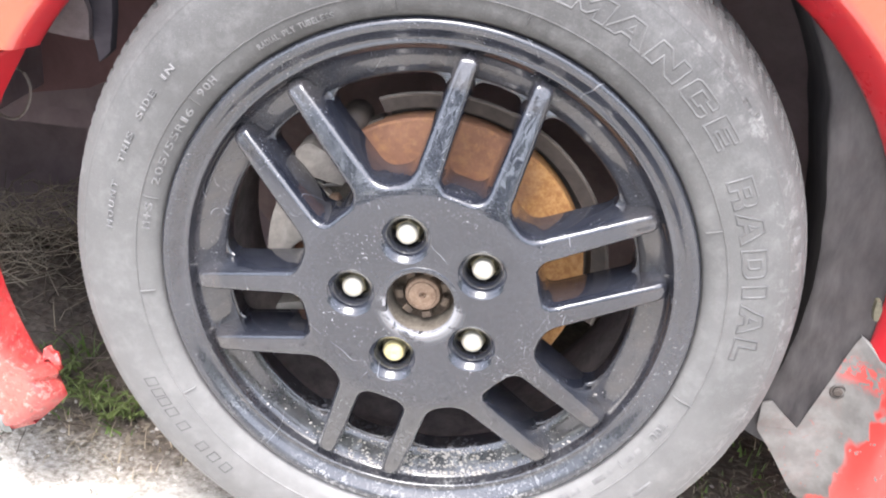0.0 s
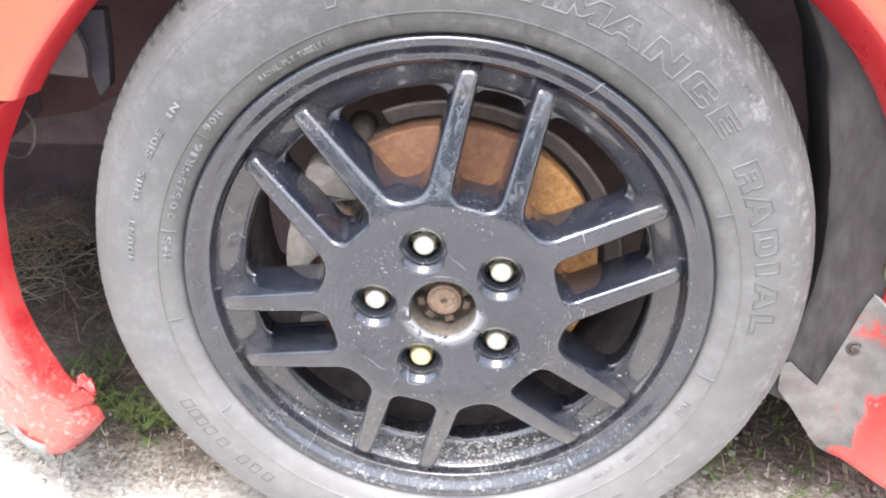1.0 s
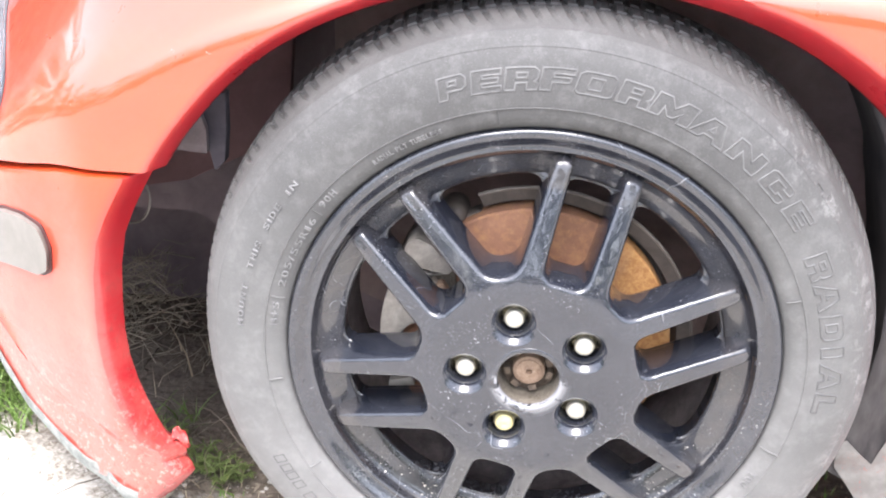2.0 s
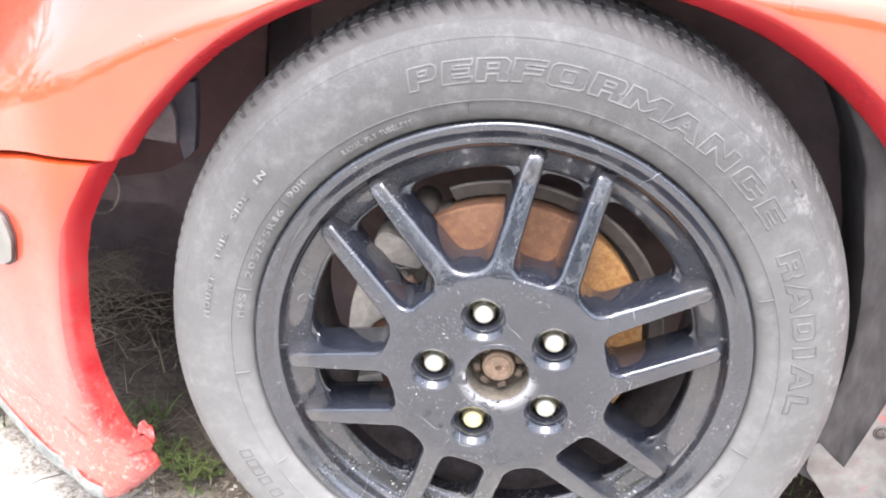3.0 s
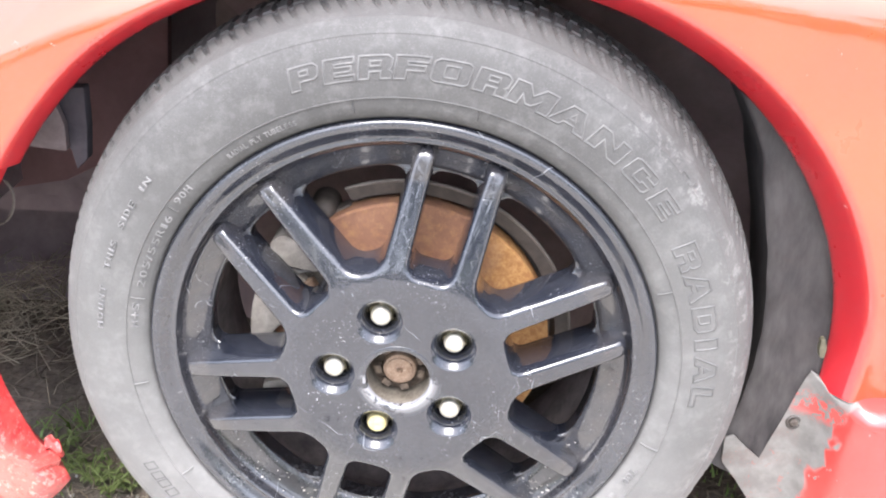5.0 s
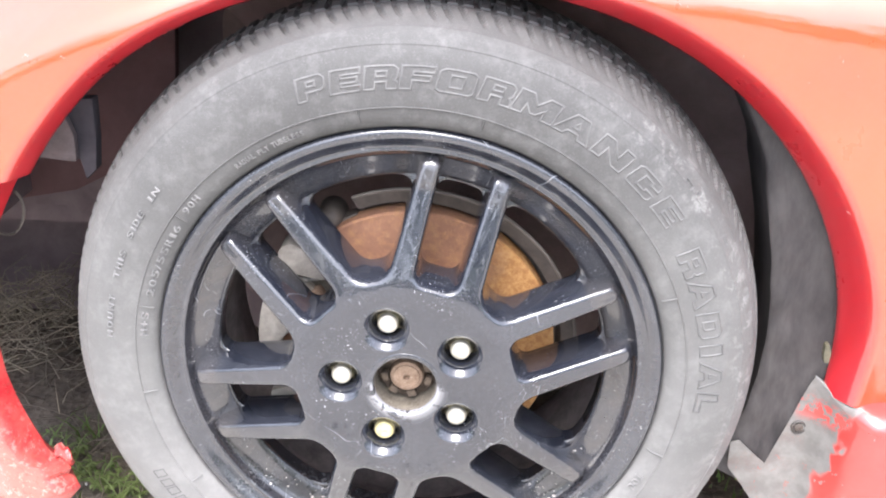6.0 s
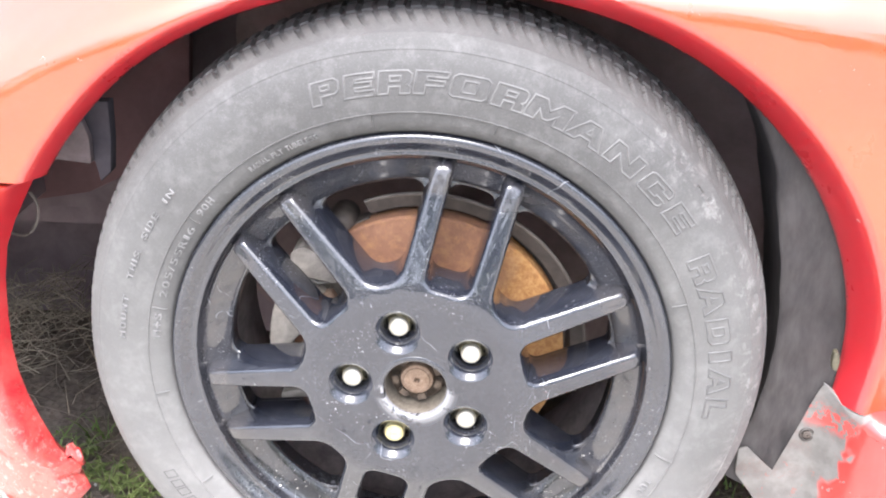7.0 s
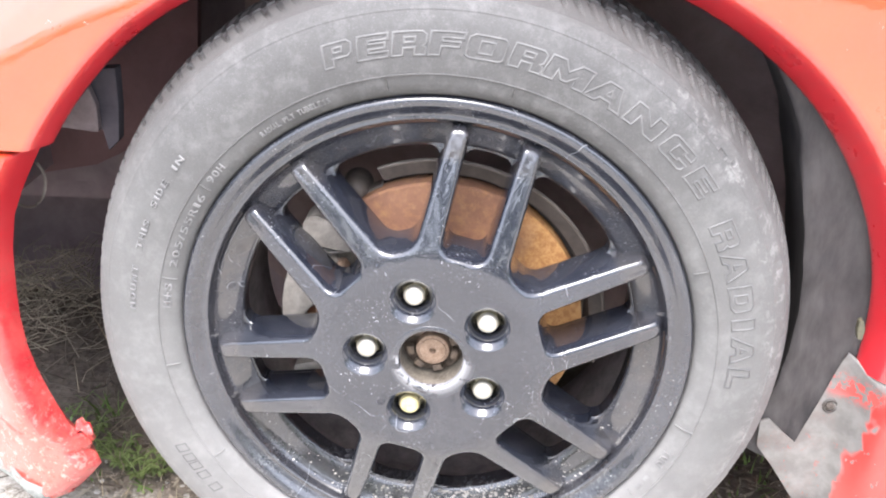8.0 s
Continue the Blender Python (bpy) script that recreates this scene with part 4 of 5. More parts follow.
def build_bumper():
    rows = []
    ds = [0.0, 0.0015, 0.004, 0.008, 0.012, 0.017, 0.022, 0.027, 0.032, 0.04, 0.05, 0.065, 0.085, 0.11, 0.14, 0.175, 0.21, 0.25, 0.30, 0.36, 0.41, 0.46]
    for k, (x, z) in enumerate(BUMPER_EDGE):
        row = []
        low = smoothstep(0.30, 0.12, z)
        tip = smoothstep(0.17, 0.15, z)
        for s in (0.009, 0.004):
            row.append((x - s, skin(x, z) + lip_in(0) * (1 - 0.2 * tip) + 0.014 * low + (0.012 if s > 0.005 else 0.004), z))
        for s in ds:
            y = skin(x - s, z) + lip_in(s) * (1 - 0.2 * tip) + 0.014 * low
            if s > 0.01:
                # a rolled top edge stands a little proud of the skin below it
                y += (0.0030, -0.0006, -0.0012)[k] if k < 3 else 0.0
            zz = z + low * float(np.interp(s, (0.0, 0.03, 0.08, 0.12, 0.15, 0.19, 0.214, 0.23, 0.30, 0.46), (0.0, 0.012, 0.018, 0.032, 0.044, 0.062, 0.084, 0.102, 0.16, 0.22))) - drop(x - s) * smoothstep(0.22, 0.4665, z)
            row.append((x - s, y + 0.003 * tip * noise.noise((x * 90, z * 90, s * 70)), zz))
        rows.append(row)
    rows.insert(0, [(x, y + 0.018, z + 0.001) for x, y, z in rows[0]])
    last = rows[-1]
    rows.append([(x, y + 0.006, z - 0.007) for x, y, z in last])
    rows.append([(x, y + 0.030, z - 0.010) for x, y, z in last])
    chin = [[(x, y - 0.0015, z + 0.014 + 0.006 * noise.noise((x * 40, 3.0, 1.0))), (x, y - 0.002, z), (x, y + 0.002, z - 0.008), (x, y + 0.030, z - 0.012)] for x, y, z in last[6:]]
    bm = sheet(chin)
    bmesh.ops.recalc_face_normals(bm, faces=bm.faces)
    part("chin_strip", bm, plain("scraped_grey_plastic", (0.13, 0.14, 0.13), (0.30, 0.31, 0.29), 0.8, 70), car, "scraped grey strip under the bumper", 40)
    bm = sheet(rows)
    bmesh.ops.recalc_face_normals(bm, faces=bm.faces)
    return mark_lit(part("front_bumper", bm, BUMPER_RED, car, "scuffed red front bumper with a torn rear corner", 50), [0.0, 0.0] + ds, [0.018], 0.010)


build_bumper()
tab = part("torn_tab", lathe([(0.0040, 0.0790), (0.0045, 0.0765), (0.0100, 0.0760), (0.0118, 0.0780), (0.0115, 0.0815), (0.0045, 0.0820)], 20, centre=(-0.3570, 0.1600), close=True), BUMPER_RED, car, "torn bumper tab with a bolt hole")
for v in tab.data.vertices:
    d = Vector((v.co.x + 0.357, 0, v.co.z - 0.160))
    v.co += d * 0.75 * noise.noise((v.co.x * 130, 1.0, v.co.z * 130)) + Vector((0, 0.005 * noise.noise((v.co.x * 90, v.co.y * 50, v.co.z * 90)), 0))



def build_sill():
    """The lower panel behind the wheel, with a flat ledge along its top."""
    left = [(0.276, 0.3695), (0.268, 0.3670), (0.258, 0.3635), (0.240, 0.3580), (0.222, 0.3520), (0.206, 0.3465), (0.196, 0.3430), (0.188, 0.3405), (0.1836, 0.3388), (0.1826, 0.3040), (0.177, 0.3050), (0.166, 0.3133), (0.157, 0.3200),
            (0.140, 0.3312), (0.122, 0.3425), (0.106, 0.3530), (0.097, 0.3620), (0.0925, 0.3720)]

    def out(x):
        return smoothstep(0.366, 0.420, x)

    def face(x, z):
        return 0.088 - 0.056 * out(x) + 0.016 * smoothstep(0.125, 0.090, z)

    def top(x):
        return 0.2740 + 0.6 * max(0.0, 0.391 - x)

    def fall(x):
        return 0.001 + 0.017 * out(x)

    rows = []

    def across(x0):
        """Places along the panel: a few over its torn front end, then a fixed run to the rear."""
        start = max(0.345, x0 + 0.004)
        return [x0 + (start - x0) * k / 6 for k in range(6)] + [start + (0.75 - start) * (k / 40) ** 1.6 for k in range(41)]

    xs0 = across(0.3725)
    rows.append([(x, face(x, 0.2) + 0.050 * out(x), top(x) - 0.004 * out(x)) for x in xs0])
    for k in range(11):
        a = radians(9 * k)
        rows.append([(x, face(x, 0.2) + 0.034 * out(x) * (1 - math.sin(a)), top(x) - fall(x) * (1 - math.cos(a))) for x in xs0])
    for z, x0 in left:
        rows.append([(x, face(x, z), min(z, top(x) - fall(x) - 0.0005)) for x in across(x0)])
    rows.append([(x, y + 0.012, z - 0.003) for x, y, z in rows[-1]])
    rows.append([(x, y + 0.10, z - 0.003) for x, y, z in rows[-1]])
    bm = sheet(rows)
    bmesh.ops.recalc_face_normals(bm, faces=bm.faces)
    ob = part("sill_panel", bm, SILL_RED, car, "red sill end flaked to grey primer", 40)
    part("flange", block(fillet([(0.3400, 0.1810), (0.3390, 0.1835), (0.3260, 0.1950), (0.3120, 0.2090), (0.3040, 0.2060), (0.3042, 0.1815)], (0.0002, 0.004, 0.004, 0.002, 0.002, 0.0002), 3), 0.0879, 0.0895, 0.0003), SILL_RED, ob)
    screw = part("screw", lathe([(0.0076, 0.0905), (0.0076, 0.0872), (0.0066, 0.0862), (0.0052, 0.0866), (0.0046, 0.0878), (0.0001, 0.0880)], 24, centre=(0.3656, 0.2267)), BLACK_SCREW, ob, "dark tarnished screw")
    part("screw_head", lathe([(0.0040, 0.0882), (0.0040, 0.0864), (0.0030, 0.0856), (0.0012, 0.0854), (0.0008, 0.0866), (0.0001, 0.0866)], 16, centre=(0.3656, 0.2267)), SHIELD, screw)
    return ob


build_sill()

# ---- wheel house ----
def liner_rows(a0, a1, n, gap, depths):
    rows = []
    for i in range(n + 1):
        deg = a0 + (a1 - a0) * i / n
        e = arch(deg)
        a = Vector((e.x, e.y - HUB_Z)).normalized()
        r = (e - Vector((0, HUB_Z))).length + gap - 0.030 * smoothstep(84, 112, deg)
        rows.append([(a.x * (r + 0.08 * d), 0.075 + 0.020 * smoothstep(80, 95, deg) + d, HUB_Z + a.y * (r + 0.04 * d)) for d in depths])
    return rows


bm = sheet([row + [(row[-1][0] * 0.6, 0.36, HUB_Z + (row[-1][2] - HUB_Z) * 0.6)] for row in liner_rows(-42, 112, 60, 0.018, (0.0, 0.05, 0.10, 0.15, 0.20, 0.25))])
bmesh.ops.recalc_face_normals(bm, faces=bm.faces)
part("wheel_arch", bm, ARCH_BROWN, car, "brown wheel arch", 60)
bm = sheet(liner_rows(38, 112, 34, 0.010, (0.0, 0.04, 0.08, 0.12, 0.16, 0.19, 0.20)))
bmesh.ops.recalc_face_normals(bm, faces=bm.faces)
part("wheel_arch_liner", bm, LINER, car, "scratched black plastic wheel arch liner", 60)
# the liner's outer flange, a scuffed strip that widens downwards beside the arch lip
rows = []
for i in range(49):
    deg = 44.0 + 72.0 * i / 48
    e = arch(deg) - Vector((0.003, HUB_Z))
    r_out = e.length + 0.006
    r_in = min(r_out - 0.004, float(np.interp(deg, (44, 48, 54, 60, 64, 70, 80, 95, 116), (0.366, 0.359, 0.3525, 0.346, 0.337, 0.330, 0.3235, 0.3205, 0.3195))))
    d = Vector((math.sin(radians(deg)), math.cos(radians(deg))))
    row = []
    for q, y in ((0.0, 0.088), (0.25, 0.0895), (0.5, 0.0905), (0.75, 0.0915), (0.94, 0.0925), (1.0, 0.0945), (1.0, 0.100), (1.0, 0.130), (0.9, 0.200)):
        r = r_out + (r_in - r_out) * q
        row.append((0.003 + d.x * r, y + 0.0012 * math.sin(deg * 0.9) * q, HUB_Z + d.y * r))
    rows.append(row)
bm = sheet(rows)
bmesh.ops.recalc_face_normals(bm, faces=bm.faces)
part("liner_flange", bm, plain("scuffed_black_plastic", (0.010, 0.008, 0.009), (0.052, 0.047, 0.046), 0.7, 26, stretch=(1, 1, 0.3)), car, "scuffed grey flange of the arch liner", 50)
part("liner_flap", block([(-0.352, 0.484), (-0.346, 0.520), (-0.293, 0.522), (-0.2945, 0.484), (-0.298, 0.454), (-0.3090, 0.4435), (-0.3125, 0.464), (-0.345, 0.470)], 0.120, 0.135, 0.002), plain("black_plastic", (0.030, 0.026, 0.032), (0.065, 0.056, 0.064), 0.95, 20), car)
part("liner_edge", block(fillet([(-0.352, 0.470), (-0.311, 0.4655), (-0.310, 0.490), (-0.318, 0.515), (-0.345, 0.520), (-0.360, 0.492)], (0.004, 0.002, 0.004, 0.01, 0.01, 0.01), 3), 0.108, 0.116, 0.002), plain("dusty_liner_edge", (0.085, 0.066, 0.066), (0.15, 0.12, 0.12), 0.85, 30), car, "dusty front edge of the arch liner")
part("inner_panel", block([(-0.68, 0.30), (-0.68, 0.90), (0.70, 0.90), (0.70, 0.12), (-0.20, 0.12), (-0.36, 0.22), (-0.45, 0.30)], 0.40, 0.42), DIMMED, car)
# Added panel in a raised colour, brightening the dark behind the spokes.
part("pale_backing", block(fillet([(-0.24, 0.20), (-0.24, 0.58), (0.34, 0.58), (0.34, 0.16), (-0.10, 0.14)], (0.05, 0.05, 0.05, 0.05, 0.05)), 0.375, 0.392, 0.004), DARK, car, "brown backing panel behind the wheel")
part("bulkhead", block([(-0.46, 0.36), (-0.46, 0.90), (-0.45, 0.90), (-0.45, 0.36)], 0.20, 0.42), DIMMED, car)
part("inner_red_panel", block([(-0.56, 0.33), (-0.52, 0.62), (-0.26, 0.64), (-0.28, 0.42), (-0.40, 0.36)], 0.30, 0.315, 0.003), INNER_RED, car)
loop_pts = [(-0.4075 + 0.0235 * math.cos(a * math.pi / 12), 0.14 + 0.004 * math.sin(a * math.pi / 6), 0.4015 + 0.0255 * math.sin(a * math.pi / 12)) for a in range(25)]
part("wire_loop", tube(loop_pts, 0.0015, sides=8), SHIELD_EDGE, car, "loop of grey wire")

part("liner_clip", block([(0.3700, 0.328), (0.3735, 0.329), (0.3765, 0.320), (0.3755, 0.309), (0.3710, 0.310), (0.3695, 0.318)], 0.066, 0.074, 0.0015), plain("olive_plastic", (0.05, 0.045, 0.028), (0.11, 0.10, 0.065), 0.6, 60), car, "dull olive liner clip")
# side marker lamp and headlamp on the front corner
MARKER = [(-0.604, 0.360), (-0.557, 0.386), (-0.520, 0.398), (-0.493, 0.4005), (-0.470, 0.395), (-0.462, 0.374), (-0.466, 0.352), (-0.479, 0.3435), (-0.510, 0.341), (-0.560, 0.331), (-0.604, 0.324)]
ROUND = (0.010, 0.03, 0.03, 0.03, 0.012, 0.02, 0.010, 0.012, 0.03, 0.03, 0.010)
seat = [(x + (0.0035 if x > -0.49 else 0.0), z + (0.0035 if z > 0.362 else -0.0022)) for x, z in MARKER]
housing = part("side_marker_lamp", block(fillet(seat, ROUND, 4), -0.0018, 0.006, 0.0012), plain("dark_seam_rubber", (0.05, 0.02, 0.02), (0.10, 0.035, 0.03), 0.6, 40), car, "side marker lamp in a dark seam")
lens = part("lens", block(fillet(MARKER, ROUND, 4), -0.0075, 0.004, 0.0035, 3), plain("smoky_lens", (0.13, 0.12, 0.105), (0.20, 0.185, 0.165), 0.28, 12, relief=0.03), housing, "smoky grey lens")
for ob in (housing, lens):
    for v in ob.data.vertices:
        v.co.y += skin(v.co.x, v.co.z)


def lamp_patch(lift, inset, low=0.436, high=0.640):
    """A sheet that follows the wing's skin over the headlamp, ending in a bowed rear edge."""
    rows = []
    for i in range(21):
        z = low + inset + (high - low - 2 * inset) * i / 20
        x_rear = float(np.interp(z, (0.430, 0.448, 0.474, 0.506, 0.527, 0.542, 0.580, 0.640), (-0.556, -0.543, -0.527, -0.535, -0.555, -0.580, -0.620, -0.660))) - inset
        row = []
        for k in range(15):
            x = x_rear + (-0.74 - x_rear) * (k / 14) ** 1.3
            bulge = 0.010 * smoothstep(0.0, 0.05, x_rear - x)
            row.append((x, skin(x, z) - lift - bulge, z))
        rows.append([(row[0][0], row[0][1] + 0.012, z)] + row)
    bm = sheet(rows)
    bmesh.ops.recalc_face_normals(bm, faces=bm.faces)
    return bm


lamp = part("headlamp", lamp_patch(0.0012, 0.0), plain("dark_lamp_seam", (0.03, 0.03, 0.035), (0.07, 0.07, 0.08), 0.4, 30), car, "clear headlamp wrapping round the front corner", 50)
part("reflector", lamp_patch(0.0022, 0.006), plain("silvered_reflector", (0.45, 0.50, 0.56), (0.74, 0.78, 0.82), 0.25, 9, metal=0.8, relief=0.3), lamp, "silvered reflector", 50)
part("lens", lamp_patch(0.0080, 0.004), clear_lens("clear_lens", (0.85, 0.9, 0.95)), lamp, "clear lens", 50)

# bonnet, and plain panels added to close the body against light in front, behind, below and on the far side
rows = []
for i in range(49):
    x = -0.78 + 1.52 * i / 48
    row = []
    for k in range(9):
        corner = max(smoothstep(0.48, 0.60, x), smoothstep(-0.48, -0.60, x))
        y0 = skin(x, bonnet_z(x)) * (1 - corner) + skin(x, 0.60) * corner - 0.004
        row.append((x, y0 + (1.62 - y0) * k / 8, bonnet_z(x) + 0.002 + 0.05 * math.sin(math.pi * k / 8)))
    rows.append(row)
part("bonnet", sheet(rows), RED, car, "red bonnet", 60)


def slab(name, x0, x1, y0, y1, z0, z1, material):
    return part(name, block([(x0, z0), (x1, z0), (x1, z1), (x0, z1)], y0, y1), material, car, smooth=0)


# Added dark sheet behind the straw, standing in for shade under the car.
slab("dark_backing", -0.80, -0.24, 0.66, 0.675, 0.012, 0.27, DIMMED)
slab("undertray", -0.76, 0.74, 0.42, 1.62, 0.27, 0.30, DIMMED)
slab("front_panel", -0.80, -0.775, 0.34, 1.62, -0.01, 0.86, ARCH_BROWN)
slab("far_side_panel", -0.76, 0.74, 1.62, 1.65, 0.03, 0.96, DARK)
slab("rear_panel", 0.70, 0.73, 0.10, 1.62, 0.10, 0.96, DARK)


# ================= ground =================
def ground_z(x, y):
    z = 0.012 * noise.noise((x * 1.7, y * 1.7, 0.3)) + 0.006 * noise.noise((x * 9, y * 9, 1.3)) + 0.0025 * noise.noise((x * 42, y * 42, 2.1))
    return z * smoothstep(0.02, 0.25, math.hypot(x, y - 0.11)) + 0.004


def build_ground():
    def spread(n, near, far):
        out = [near * i / n for i in range(n + 1)]
        while out[-1] < far:
            out.append(out[-1] * 1.35 + 0.05)
        return [-v for v in reversed(out[1:])] + out

    xs, ys = spread(90, 1.2, 400), spread(80, 1.2, 400)
    bm = sheet([[(x, y, ground_z(x, y) if abs(x) < 4 and abs(y) < 4 else 0.0) for y in ys] for x in xs])
    bmesh.ops.recalc_face_normals(bm, faces=bm.faces)
    if sum(f.normal.z for f in bm.faces) < 0:
        bmesh.ops.reverse_faces(bm, faces=bm.faces)
    return tagged(part("ground", bm, SOIL, None, "", 180), "pale gravelly soil with litter, darkened under the car", "ground", kind="structure")


build_ground()


def blade(bm, base, heading, height, width, bend):
    """A curved blade of grass."""
    d = Vector((math.cos(heading), math.sin(heading), 0))
    side = Vector((-d.y, d.x, 0)) * width
    prev = None
    for k in range(4):
        t = k / 3
        c = Vector(base) + d * (bend * height * t * t) + Vector((0, 0, height * (t - 0.25 * bend * t * t)))
        w = side * (1 - 0.9 * t)
        pair = (bm.verts.new(c - w), bm.verts.new(c + w))
        if prev:
            bm.faces.new((prev[0], prev[1], pair[1], pair[0]))
        prev = pair


def scatter_blades(name, spots, material, height, width, label, category, seed):
    rnd = random.Random(seed)
    bm = bmesh.new()
    for cx, cy, rad, n, hs in spots:
        for _ in range(n):
            a, q = rnd.uniform(0, 2 * math.pi), rad * math.sqrt(rnd.random())
            x, y = cx + q * math.cos(a), cy + q * math.sin(a)
            if math.hypot(x, 0) < 0.2 and 0.0 < y < 0.22:
                continue
            blade(bm, (x, y, ground_z(x, y) - 0.003), rnd.uniform(0, 6.28), height * hs * rnd.uniform(0.4, 1.1), width * rnd.uniform(0.6, 1.3), rnd.uniform(0.1, 1.6))
    return tagged(part(name, bm, material, None, "", 0), label, category, kind="stuff")


scatter_blades("grass", [(-0.86, 0.46, 0.16, 500, 0.9), (-0.68, 0.33, 0.08, 220, 0.6), (-0.74, 0.40, 0.10, 320, 0.8), (-1.3, 1.2, 0.6, 900, 1.5), (-1.9, 2.4, 0.9, 1100, 2.2), (0.36, 0.26, 0.14, 150, 0.24), (-0.405, 0.245, 0.045, 30, 0.30), (-0.350, 0.220, 0.035, 14, 0.22), (-0.460, 0.300, 0.06, 36, 0.5), (-0.92, 0.60, 0.2, 260, 0.9)],
               GRASS, 0.09, 0.0022, "tufts of green grass beside the car", "grass", 3)
scatter_blades("dry_grass", [(-0.42, 0.40, 0.15, 25, 0.8), (0.38, 0.20, 0.16, 260, 0.17), (-0.32, 0.20, 0.10, 70, 0.25)], STRAW, 0.12, 0.0013, "sparse dry grass under the car", "dry grass", 5)


def build_heap():
    """A heap of dry straw and dead stems lying under the front of the car."""
    rnd = random.Random(21)
    bm = bmesh.new()
    for _ in range(430):
        x, y = rnd.gauss(-0.60, 0.06), rnd.gauss(0.51, 0.05)
        top = 0.130 * math.exp(-((x + 0.595) / 0.13) ** 2 - ((y - 0.53) / 0.16) ** 2) + 0.045 * math.exp(-((x + 0.545) / 0.015) ** 2)
        z = top * rnd.uniform(0.3, 1.05) + 0.004
        a, b, n = rnd.uniform(0, math.pi), rnd.gauss(0.1, 0.3), rnd.uniform(0.03, 0.09)
        d = Vector((math.cos(a) * math.cos(b), math.sin(a) * math.cos(b), math.sin(b))) * n
        p = Vector((x, y, z))
        sag = Vector((rnd.gauss(0, 0.006), rnd.gauss(0, 0.006), rnd.gauss(0, 0.006)))
        pts = [p - d / 2, p + sag, p + d / 2]
        for q in pts:
            q.z = max(q.z, 0.004)
        tube(pts, rnd.uniform(0.0004, 0.0010), 0.0004, 4, bm)
    return tagged(part("straw_heap", bm, HEAP, None, "", 0), "heap of dry straw under the car's front", "straw", kind="stuff")


def build_stems():
    """Dead brown stems standing and trailing behind the wheel."""
    rnd = random.Random(8)
    bm = bmesh.new()
    for _ in range(45):
        x, y = rnd.uniform(-0.56, -0.30), rnd.uniform(0.18, 0.52)
        a, n, up = rnd.uniform(0, 6.28), rnd.uniform(0.05, 0.20), rnd.uniform(0.1, 1.0)
        pts, p, d = [], Vector((x, y, 0.004)), Vector((math.cos(a), math.sin(a), up)).normalized()
        for k in range(6):
            pts.append(p.copy())
            p = p + d * (n / 5)
            d = (d + Vector((rnd.gauss(0, 0.22), rnd.gauss(0, 0.22), rnd.gauss(-0.12, 0.2)))).normalized()
            p.z = max(p.z, 0.003)
        tube(pts, rnd.uniform(0.0005, 0.0013), 0.0004, 5, bm)
    return tagged(part("dead_stems", bm, TWIG, None, "", 0), "tangle of dead brown stems under the car", "dead stems", kind="stuff")


def leaf_blade(bm, base, d, length, wide, droop):
    """A pointed leaf with a folded middle."""
    d = Vector(d).normalized()
    side = d.cross(Vector((0, 0, 1))).normalized()
    up = side.cross(d)
    rows = []
    for k in range(6):
        t = k / 5
        w = wide * math.sin(math.pi * min(1.0, t * 0.9 + 0.08)) ** 0.8
        c = Vector(base) + d * (length * t) - Vector((0, 0, droop * length * t * t))
        rows.append([bm.verts.new(c - side * w + up * w * 0.35), bm.verts.new(c), bm.verts.new(c + side * w + up * w * 0.35)])
    for r0, r1 in zip(rows, rows[1:]):
        for j in range(2):
            bm.faces.new((r0[j], r0[j + 1], r1[j + 1], r1[j]))


def build_weed(x, y, seed, size):
    rnd = random.Random(seed)
    weed = tagged(new("weed"), "small green leafy weed growing beside the tyre", "weed", "weeds by the tyre")
    weed.location = (x, y, ground_z(x, y))
    for k in range(6):
        a = 2 * math.pi * k / 6 + rnd.uniform(-0.4, 0.4)
        h = size * rnd.uniform(0.5, 1.0)
        tip = Vector((math.cos(a) * h * 0.75, math.sin(a) * h * 0.75, h))
        stem = part("stem", tube([(0, 0, -0.004), tip * 0.5 + Vector((0, 0, h * 0.12)), tip], 0.0009, 0.0005, 5), WEED, weed)
        for j in range(5):
            t = 0.45 + 0.13 * j
            b = a + (1.9 if j % 2 else -1.9) * (1.15 - t) + rnd.uniform(-0.5, 0.5)
            bm = bmesh.new()
            leaf_blade(bm, tip * min(1, t), (math.cos(b), math.sin(b), rnd.uniform(0.1, 0.7)), size * rnd.uniform(0.30, 0.55), size * rnd.uniform(0.06, 0.10), rnd.uniform(0.1, 0.6))
            part("leaf", bm, WEED, stem, smooth=0)


build_heap()
build_stems()
for k, (x, y, size) in enumerate(((-0.362, 0.214, 0.034), (-0.340, 0.220, 0.027), (-0.398, 0.238, 0.034), (-0.424, 0.252, 0.030), (-0.382, 0.226, 0.024), (-0.448, 0.284, 0.034))):
    build_weed(x, y, 40 + k, size)


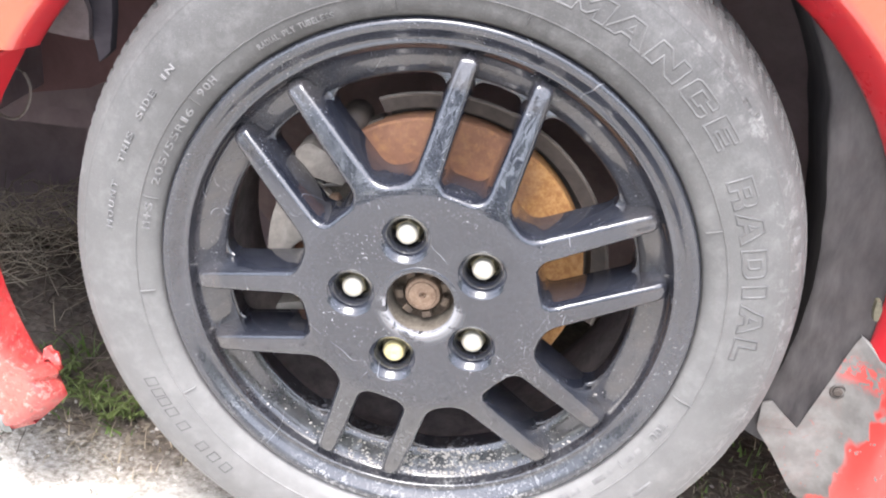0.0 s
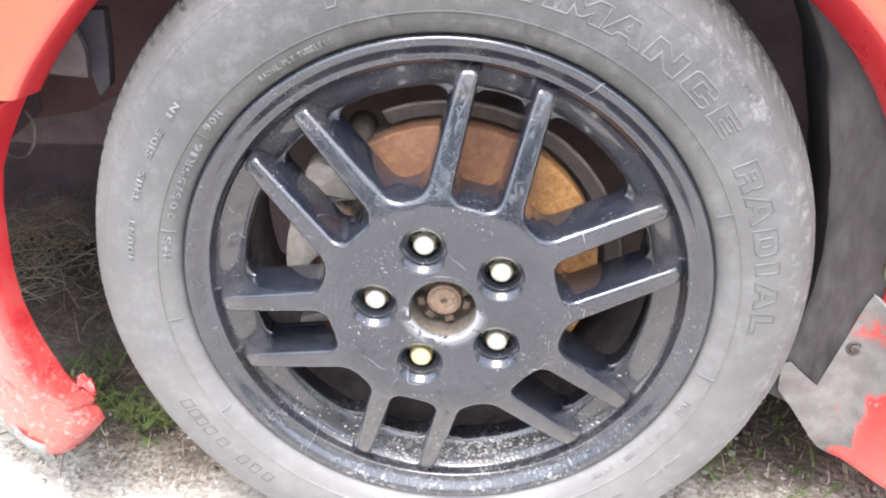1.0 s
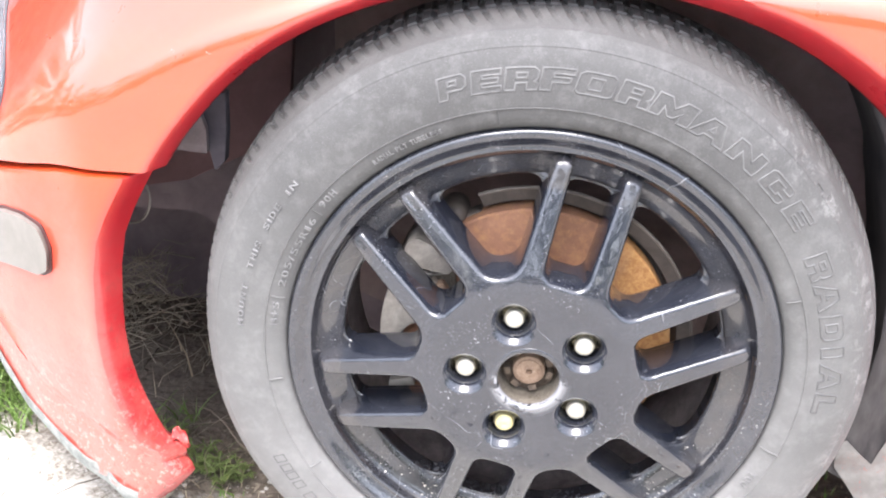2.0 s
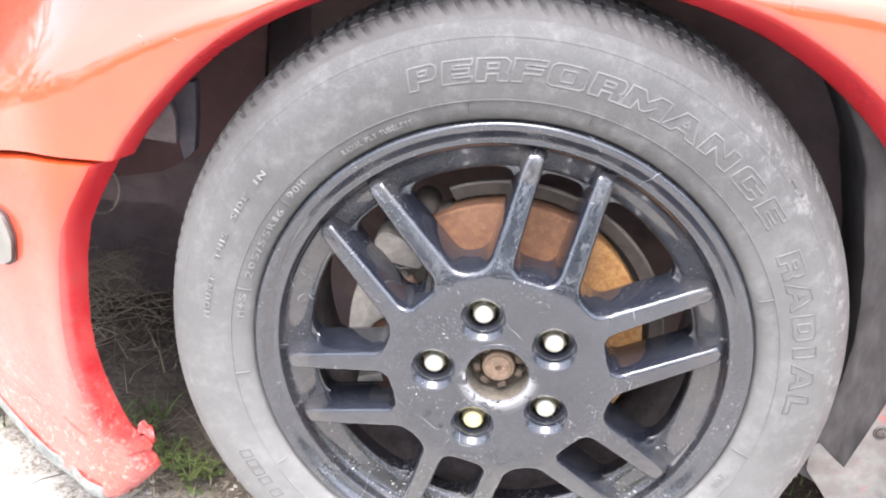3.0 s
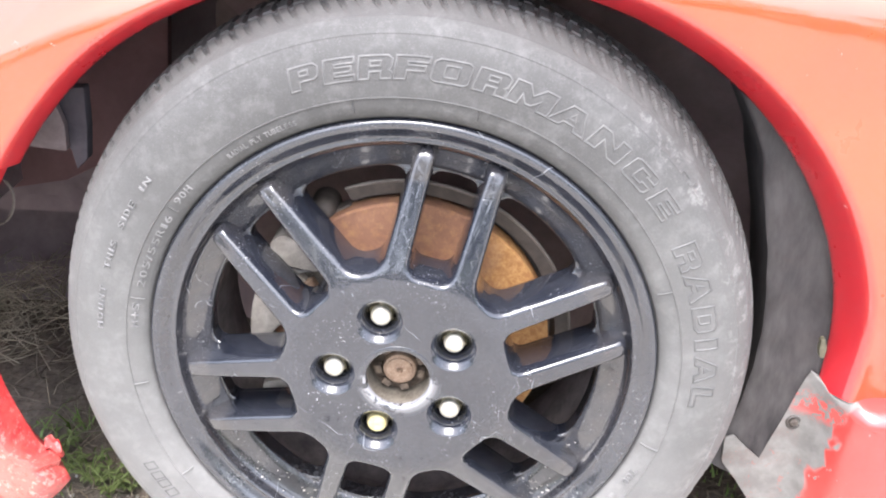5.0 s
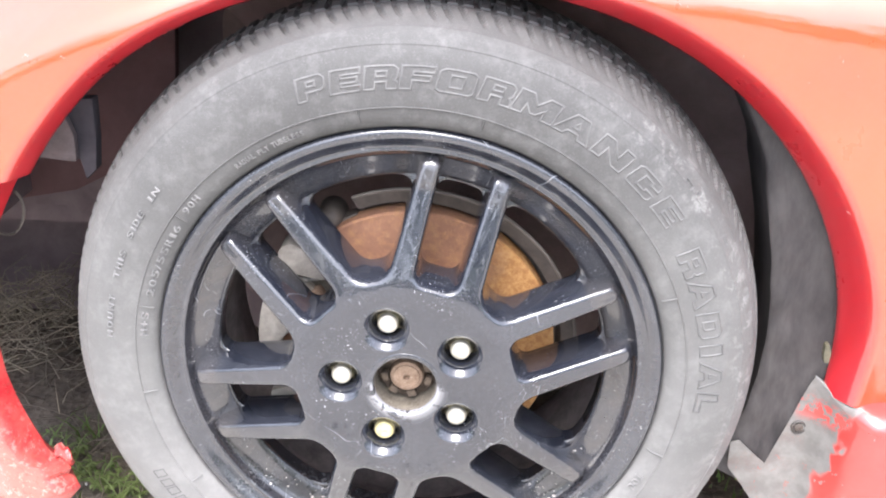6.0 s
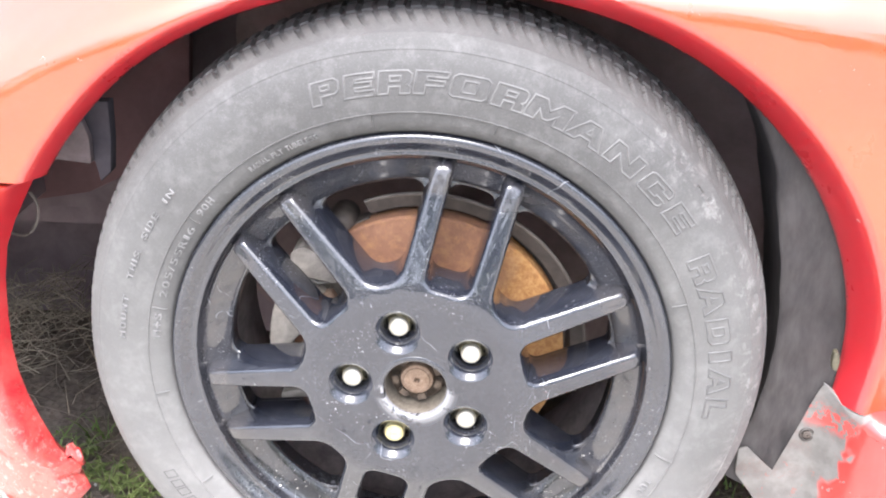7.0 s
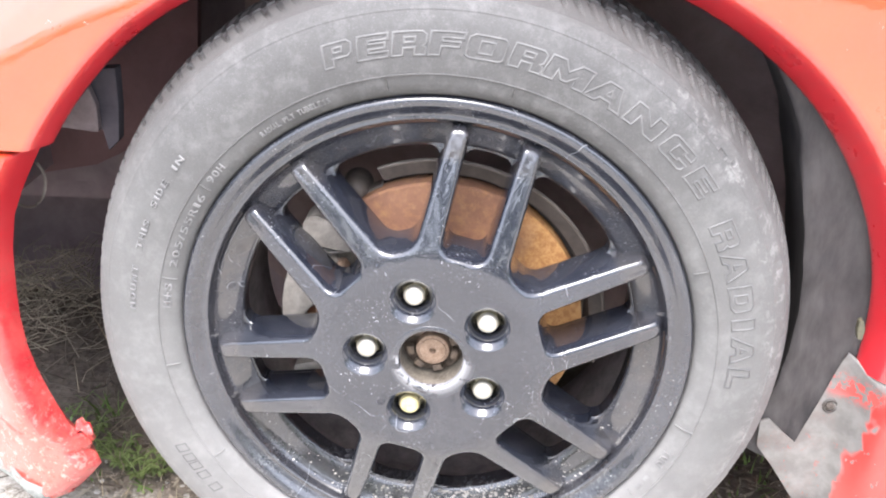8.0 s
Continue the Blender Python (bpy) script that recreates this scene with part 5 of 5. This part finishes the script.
def build_pebbles():
    """Loose stones and crumbs on the soil beside the wheel."""
    rnd = random.Random(31)
    verts, faces = [], []
    base = bmesh.new()
    bmesh.ops.create_icosphere(base, subdivisions=1, radius=1.0)
    bv, bf = [v.co.copy() for v in base.verts], [[v.index for v in f.verts] for f in base.faces]
    base.free()
    for _ in range(5200):
        x, y = rnd.uniform(-1.0, 0.7), rnd.uniform(-0.45, 0.42)
        if rnd.random() < smoothstep(0.14, 0.30, y - 0.6 * max(0.0, -0.385 - x)):
            continue
        if abs(x) < 0.10 and -0.02 < y < 0.24:
            continue
        r = 0.0010 + 0.0042 * rnd.random() ** 4
        off, start = Vector((x, y, ground_z(x, y) + r * 0.2)), len(verts)
        sx, sy, sz, turn = rnd.uniform(0.8, 1.4), rnd.uniform(0.7, 1.2), rnd.uniform(0.5, 0.9), Matrix.Rotation(rnd.uniform(0, 6.28), 3, "Z")
        for c in bv:
            q = Vector((c.x * sx, c.y * sy, c.z * sz)) * (r * rnd.uniform(0.85, 1.1))
            verts.append(off + turn @ q)
        faces += [[start + i for i in f] for f in bf]
    me = bpy.data.meshes.new("pebbles")
    me.from_pydata(verts, [], faces)
    return tagged(link_mesh("pebbles", me, PEBBLE, smooth=0), "loose pale pebbles and crumbs on the soil", "pebbles", kind="stuff")


build_pebbles()


def build_crumbs():
    """Grit and flakes of dirt that have collected in the bottom of the rim."""
    rnd = random.Random(63)
    verts, faces = [], []
    base = bmesh.new()
    bmesh.ops.create_icosphere(base, subdivisions=1, radius=1.0)
    bv, bf = [v.co.copy() for v in base.verts], [[v.index for v in f.verts] for f in base.faces]
    base.free()
    slope = [(0.0318, 0.1968), (0.0352, 0.1930), (0.0378, 0.1870), (0.0408, 0.1800), (0.0432, 0.1740)]
    for _ in range(900):
        deg = rnd.gauss(171, 17)
        y = rnd.uniform(0.0325, 0.0430)
        size = 0.0004 + 0.0016 * rnd.random() ** 3
        r = float(np.interp(y, [p[0] for p in slope], [p[1] for p in slope])) - size * 0.3
        off, start, turn = polar(r, deg, y), len(verts), Matrix.Rotation(rnd.uniform(0, 6.28), 3, "Z")
        sx, sy, sz = rnd.uniform(0.8, 1.6), rnd.uniform(0.6, 1.2), rnd.uniform(0.4, 0.9)
        verts += [off + turn @ (Vector((c.x * sx, c.y * sy, c.z * sz)) * size * rnd.uniform(0.8, 1.15)) for c in bv]
        faces += [[start + i for i in f] for f in bf]
    me = bpy.data.meshes.new("dirt_crumbs")
    me.from_pydata(verts, [], faces)
    return tagged(link_mesh("dirt_crumbs", me, PEBBLE, smooth=0), "pale grit collected in the bottom of the rim", "dirt", kind="stuff")


build_crumbs()


def build_litter():
    """Flat scraps of dead leaf and chaff on the soil."""
    rnd = random.Random(77)
    bm = bmesh.new()
    for _ in range(4200):
        x, y = rnd.uniform(-0.9, 0.7), rnd.gauss(0.20, 0.08)
        if x < -0.46:
            continue
        if y < 0.145 + 0.50 * max(0.0, -0.385 - x) and rnd.random() < 0.97:
            continue
        if abs(x) < 0.09 and 0.0 < y < 0.22:
            continue
        a, n, w = rnd.uniform(0, 6.28), 0.002 + 0.011 * rnd.random() ** 3, 0.0006 + 0.0028 * rnd.random() ** 2
        d, e = Vector((math.cos(a), math.sin(a), rnd.gauss(0, 0.25))) * n, Vector((-math.sin(a), math.cos(a), rnd.gauss(0, 0.3))) * w
        p = Vector((x, y, ground_z(x, y) + 0.003))
        bm.faces.new([bm.verts.new(p + q) for q in (-d, -d * 0.2 + e, d, d * 0.1 - e)])
    return tagged(part("leaf_litter", bm, LITTER, None, "", 0), "brown chaff and leaf scraps along the car's edge", "leaf litter", kind="stuff")


build_litter()


def build_bushes():
    """Dense greenery that stands round the yard, a few metres off."""
    rnd = random.Random(55)
    verts, faces = [], []
    for k in range(96):
        a, dist = 2 * math.pi * k / 96 + rnd.uniform(-0.03, 0.03), rnd.uniform(7.0, 9.5)
        cx, cy, wide, high = dist * math.cos(a), 0.8 + dist * math.sin(a), rnd.uniform(0.5, 0.9), rnd.uniform(1.6, 3.4)
        for _ in range(150):
            t = rnd.random()
            w = wide * (0.55 + 0.75 * math.sin(math.pi * min(1.0, 0.2 + 0.8 * t)))
            q = Vector((rnd.gauss(0, 0.5), rnd.gauss(0, 0.5), 0)) * w
            p = Vector((cx, cy, 0.05 + high * t)) + q
            d = Vector((rnd.gauss(0, 1), rnd.gauss(0, 1), rnd.gauss(0, 0.7))).normalized() * rnd.uniform(0.08, 0.20)
            e = d.orthogonal().normalized() * d.length * rnd.uniform(0.35, 0.6)
            n = len(verts)
            verts += [p - d, p - d * 0.1 + e, p + d, p + d * 0.1 - e]
            faces.append((n, n + 1, n + 2, n + 3))
    me = bpy.data.meshes.new("bushes")
    me.from_pydata(verts, [], faces)
    return tagged(link_mesh("bushes", me, BUSH, smooth=0), "dense green bushes standing round the yard", "bushes", kind="stuff")


build_bushes()
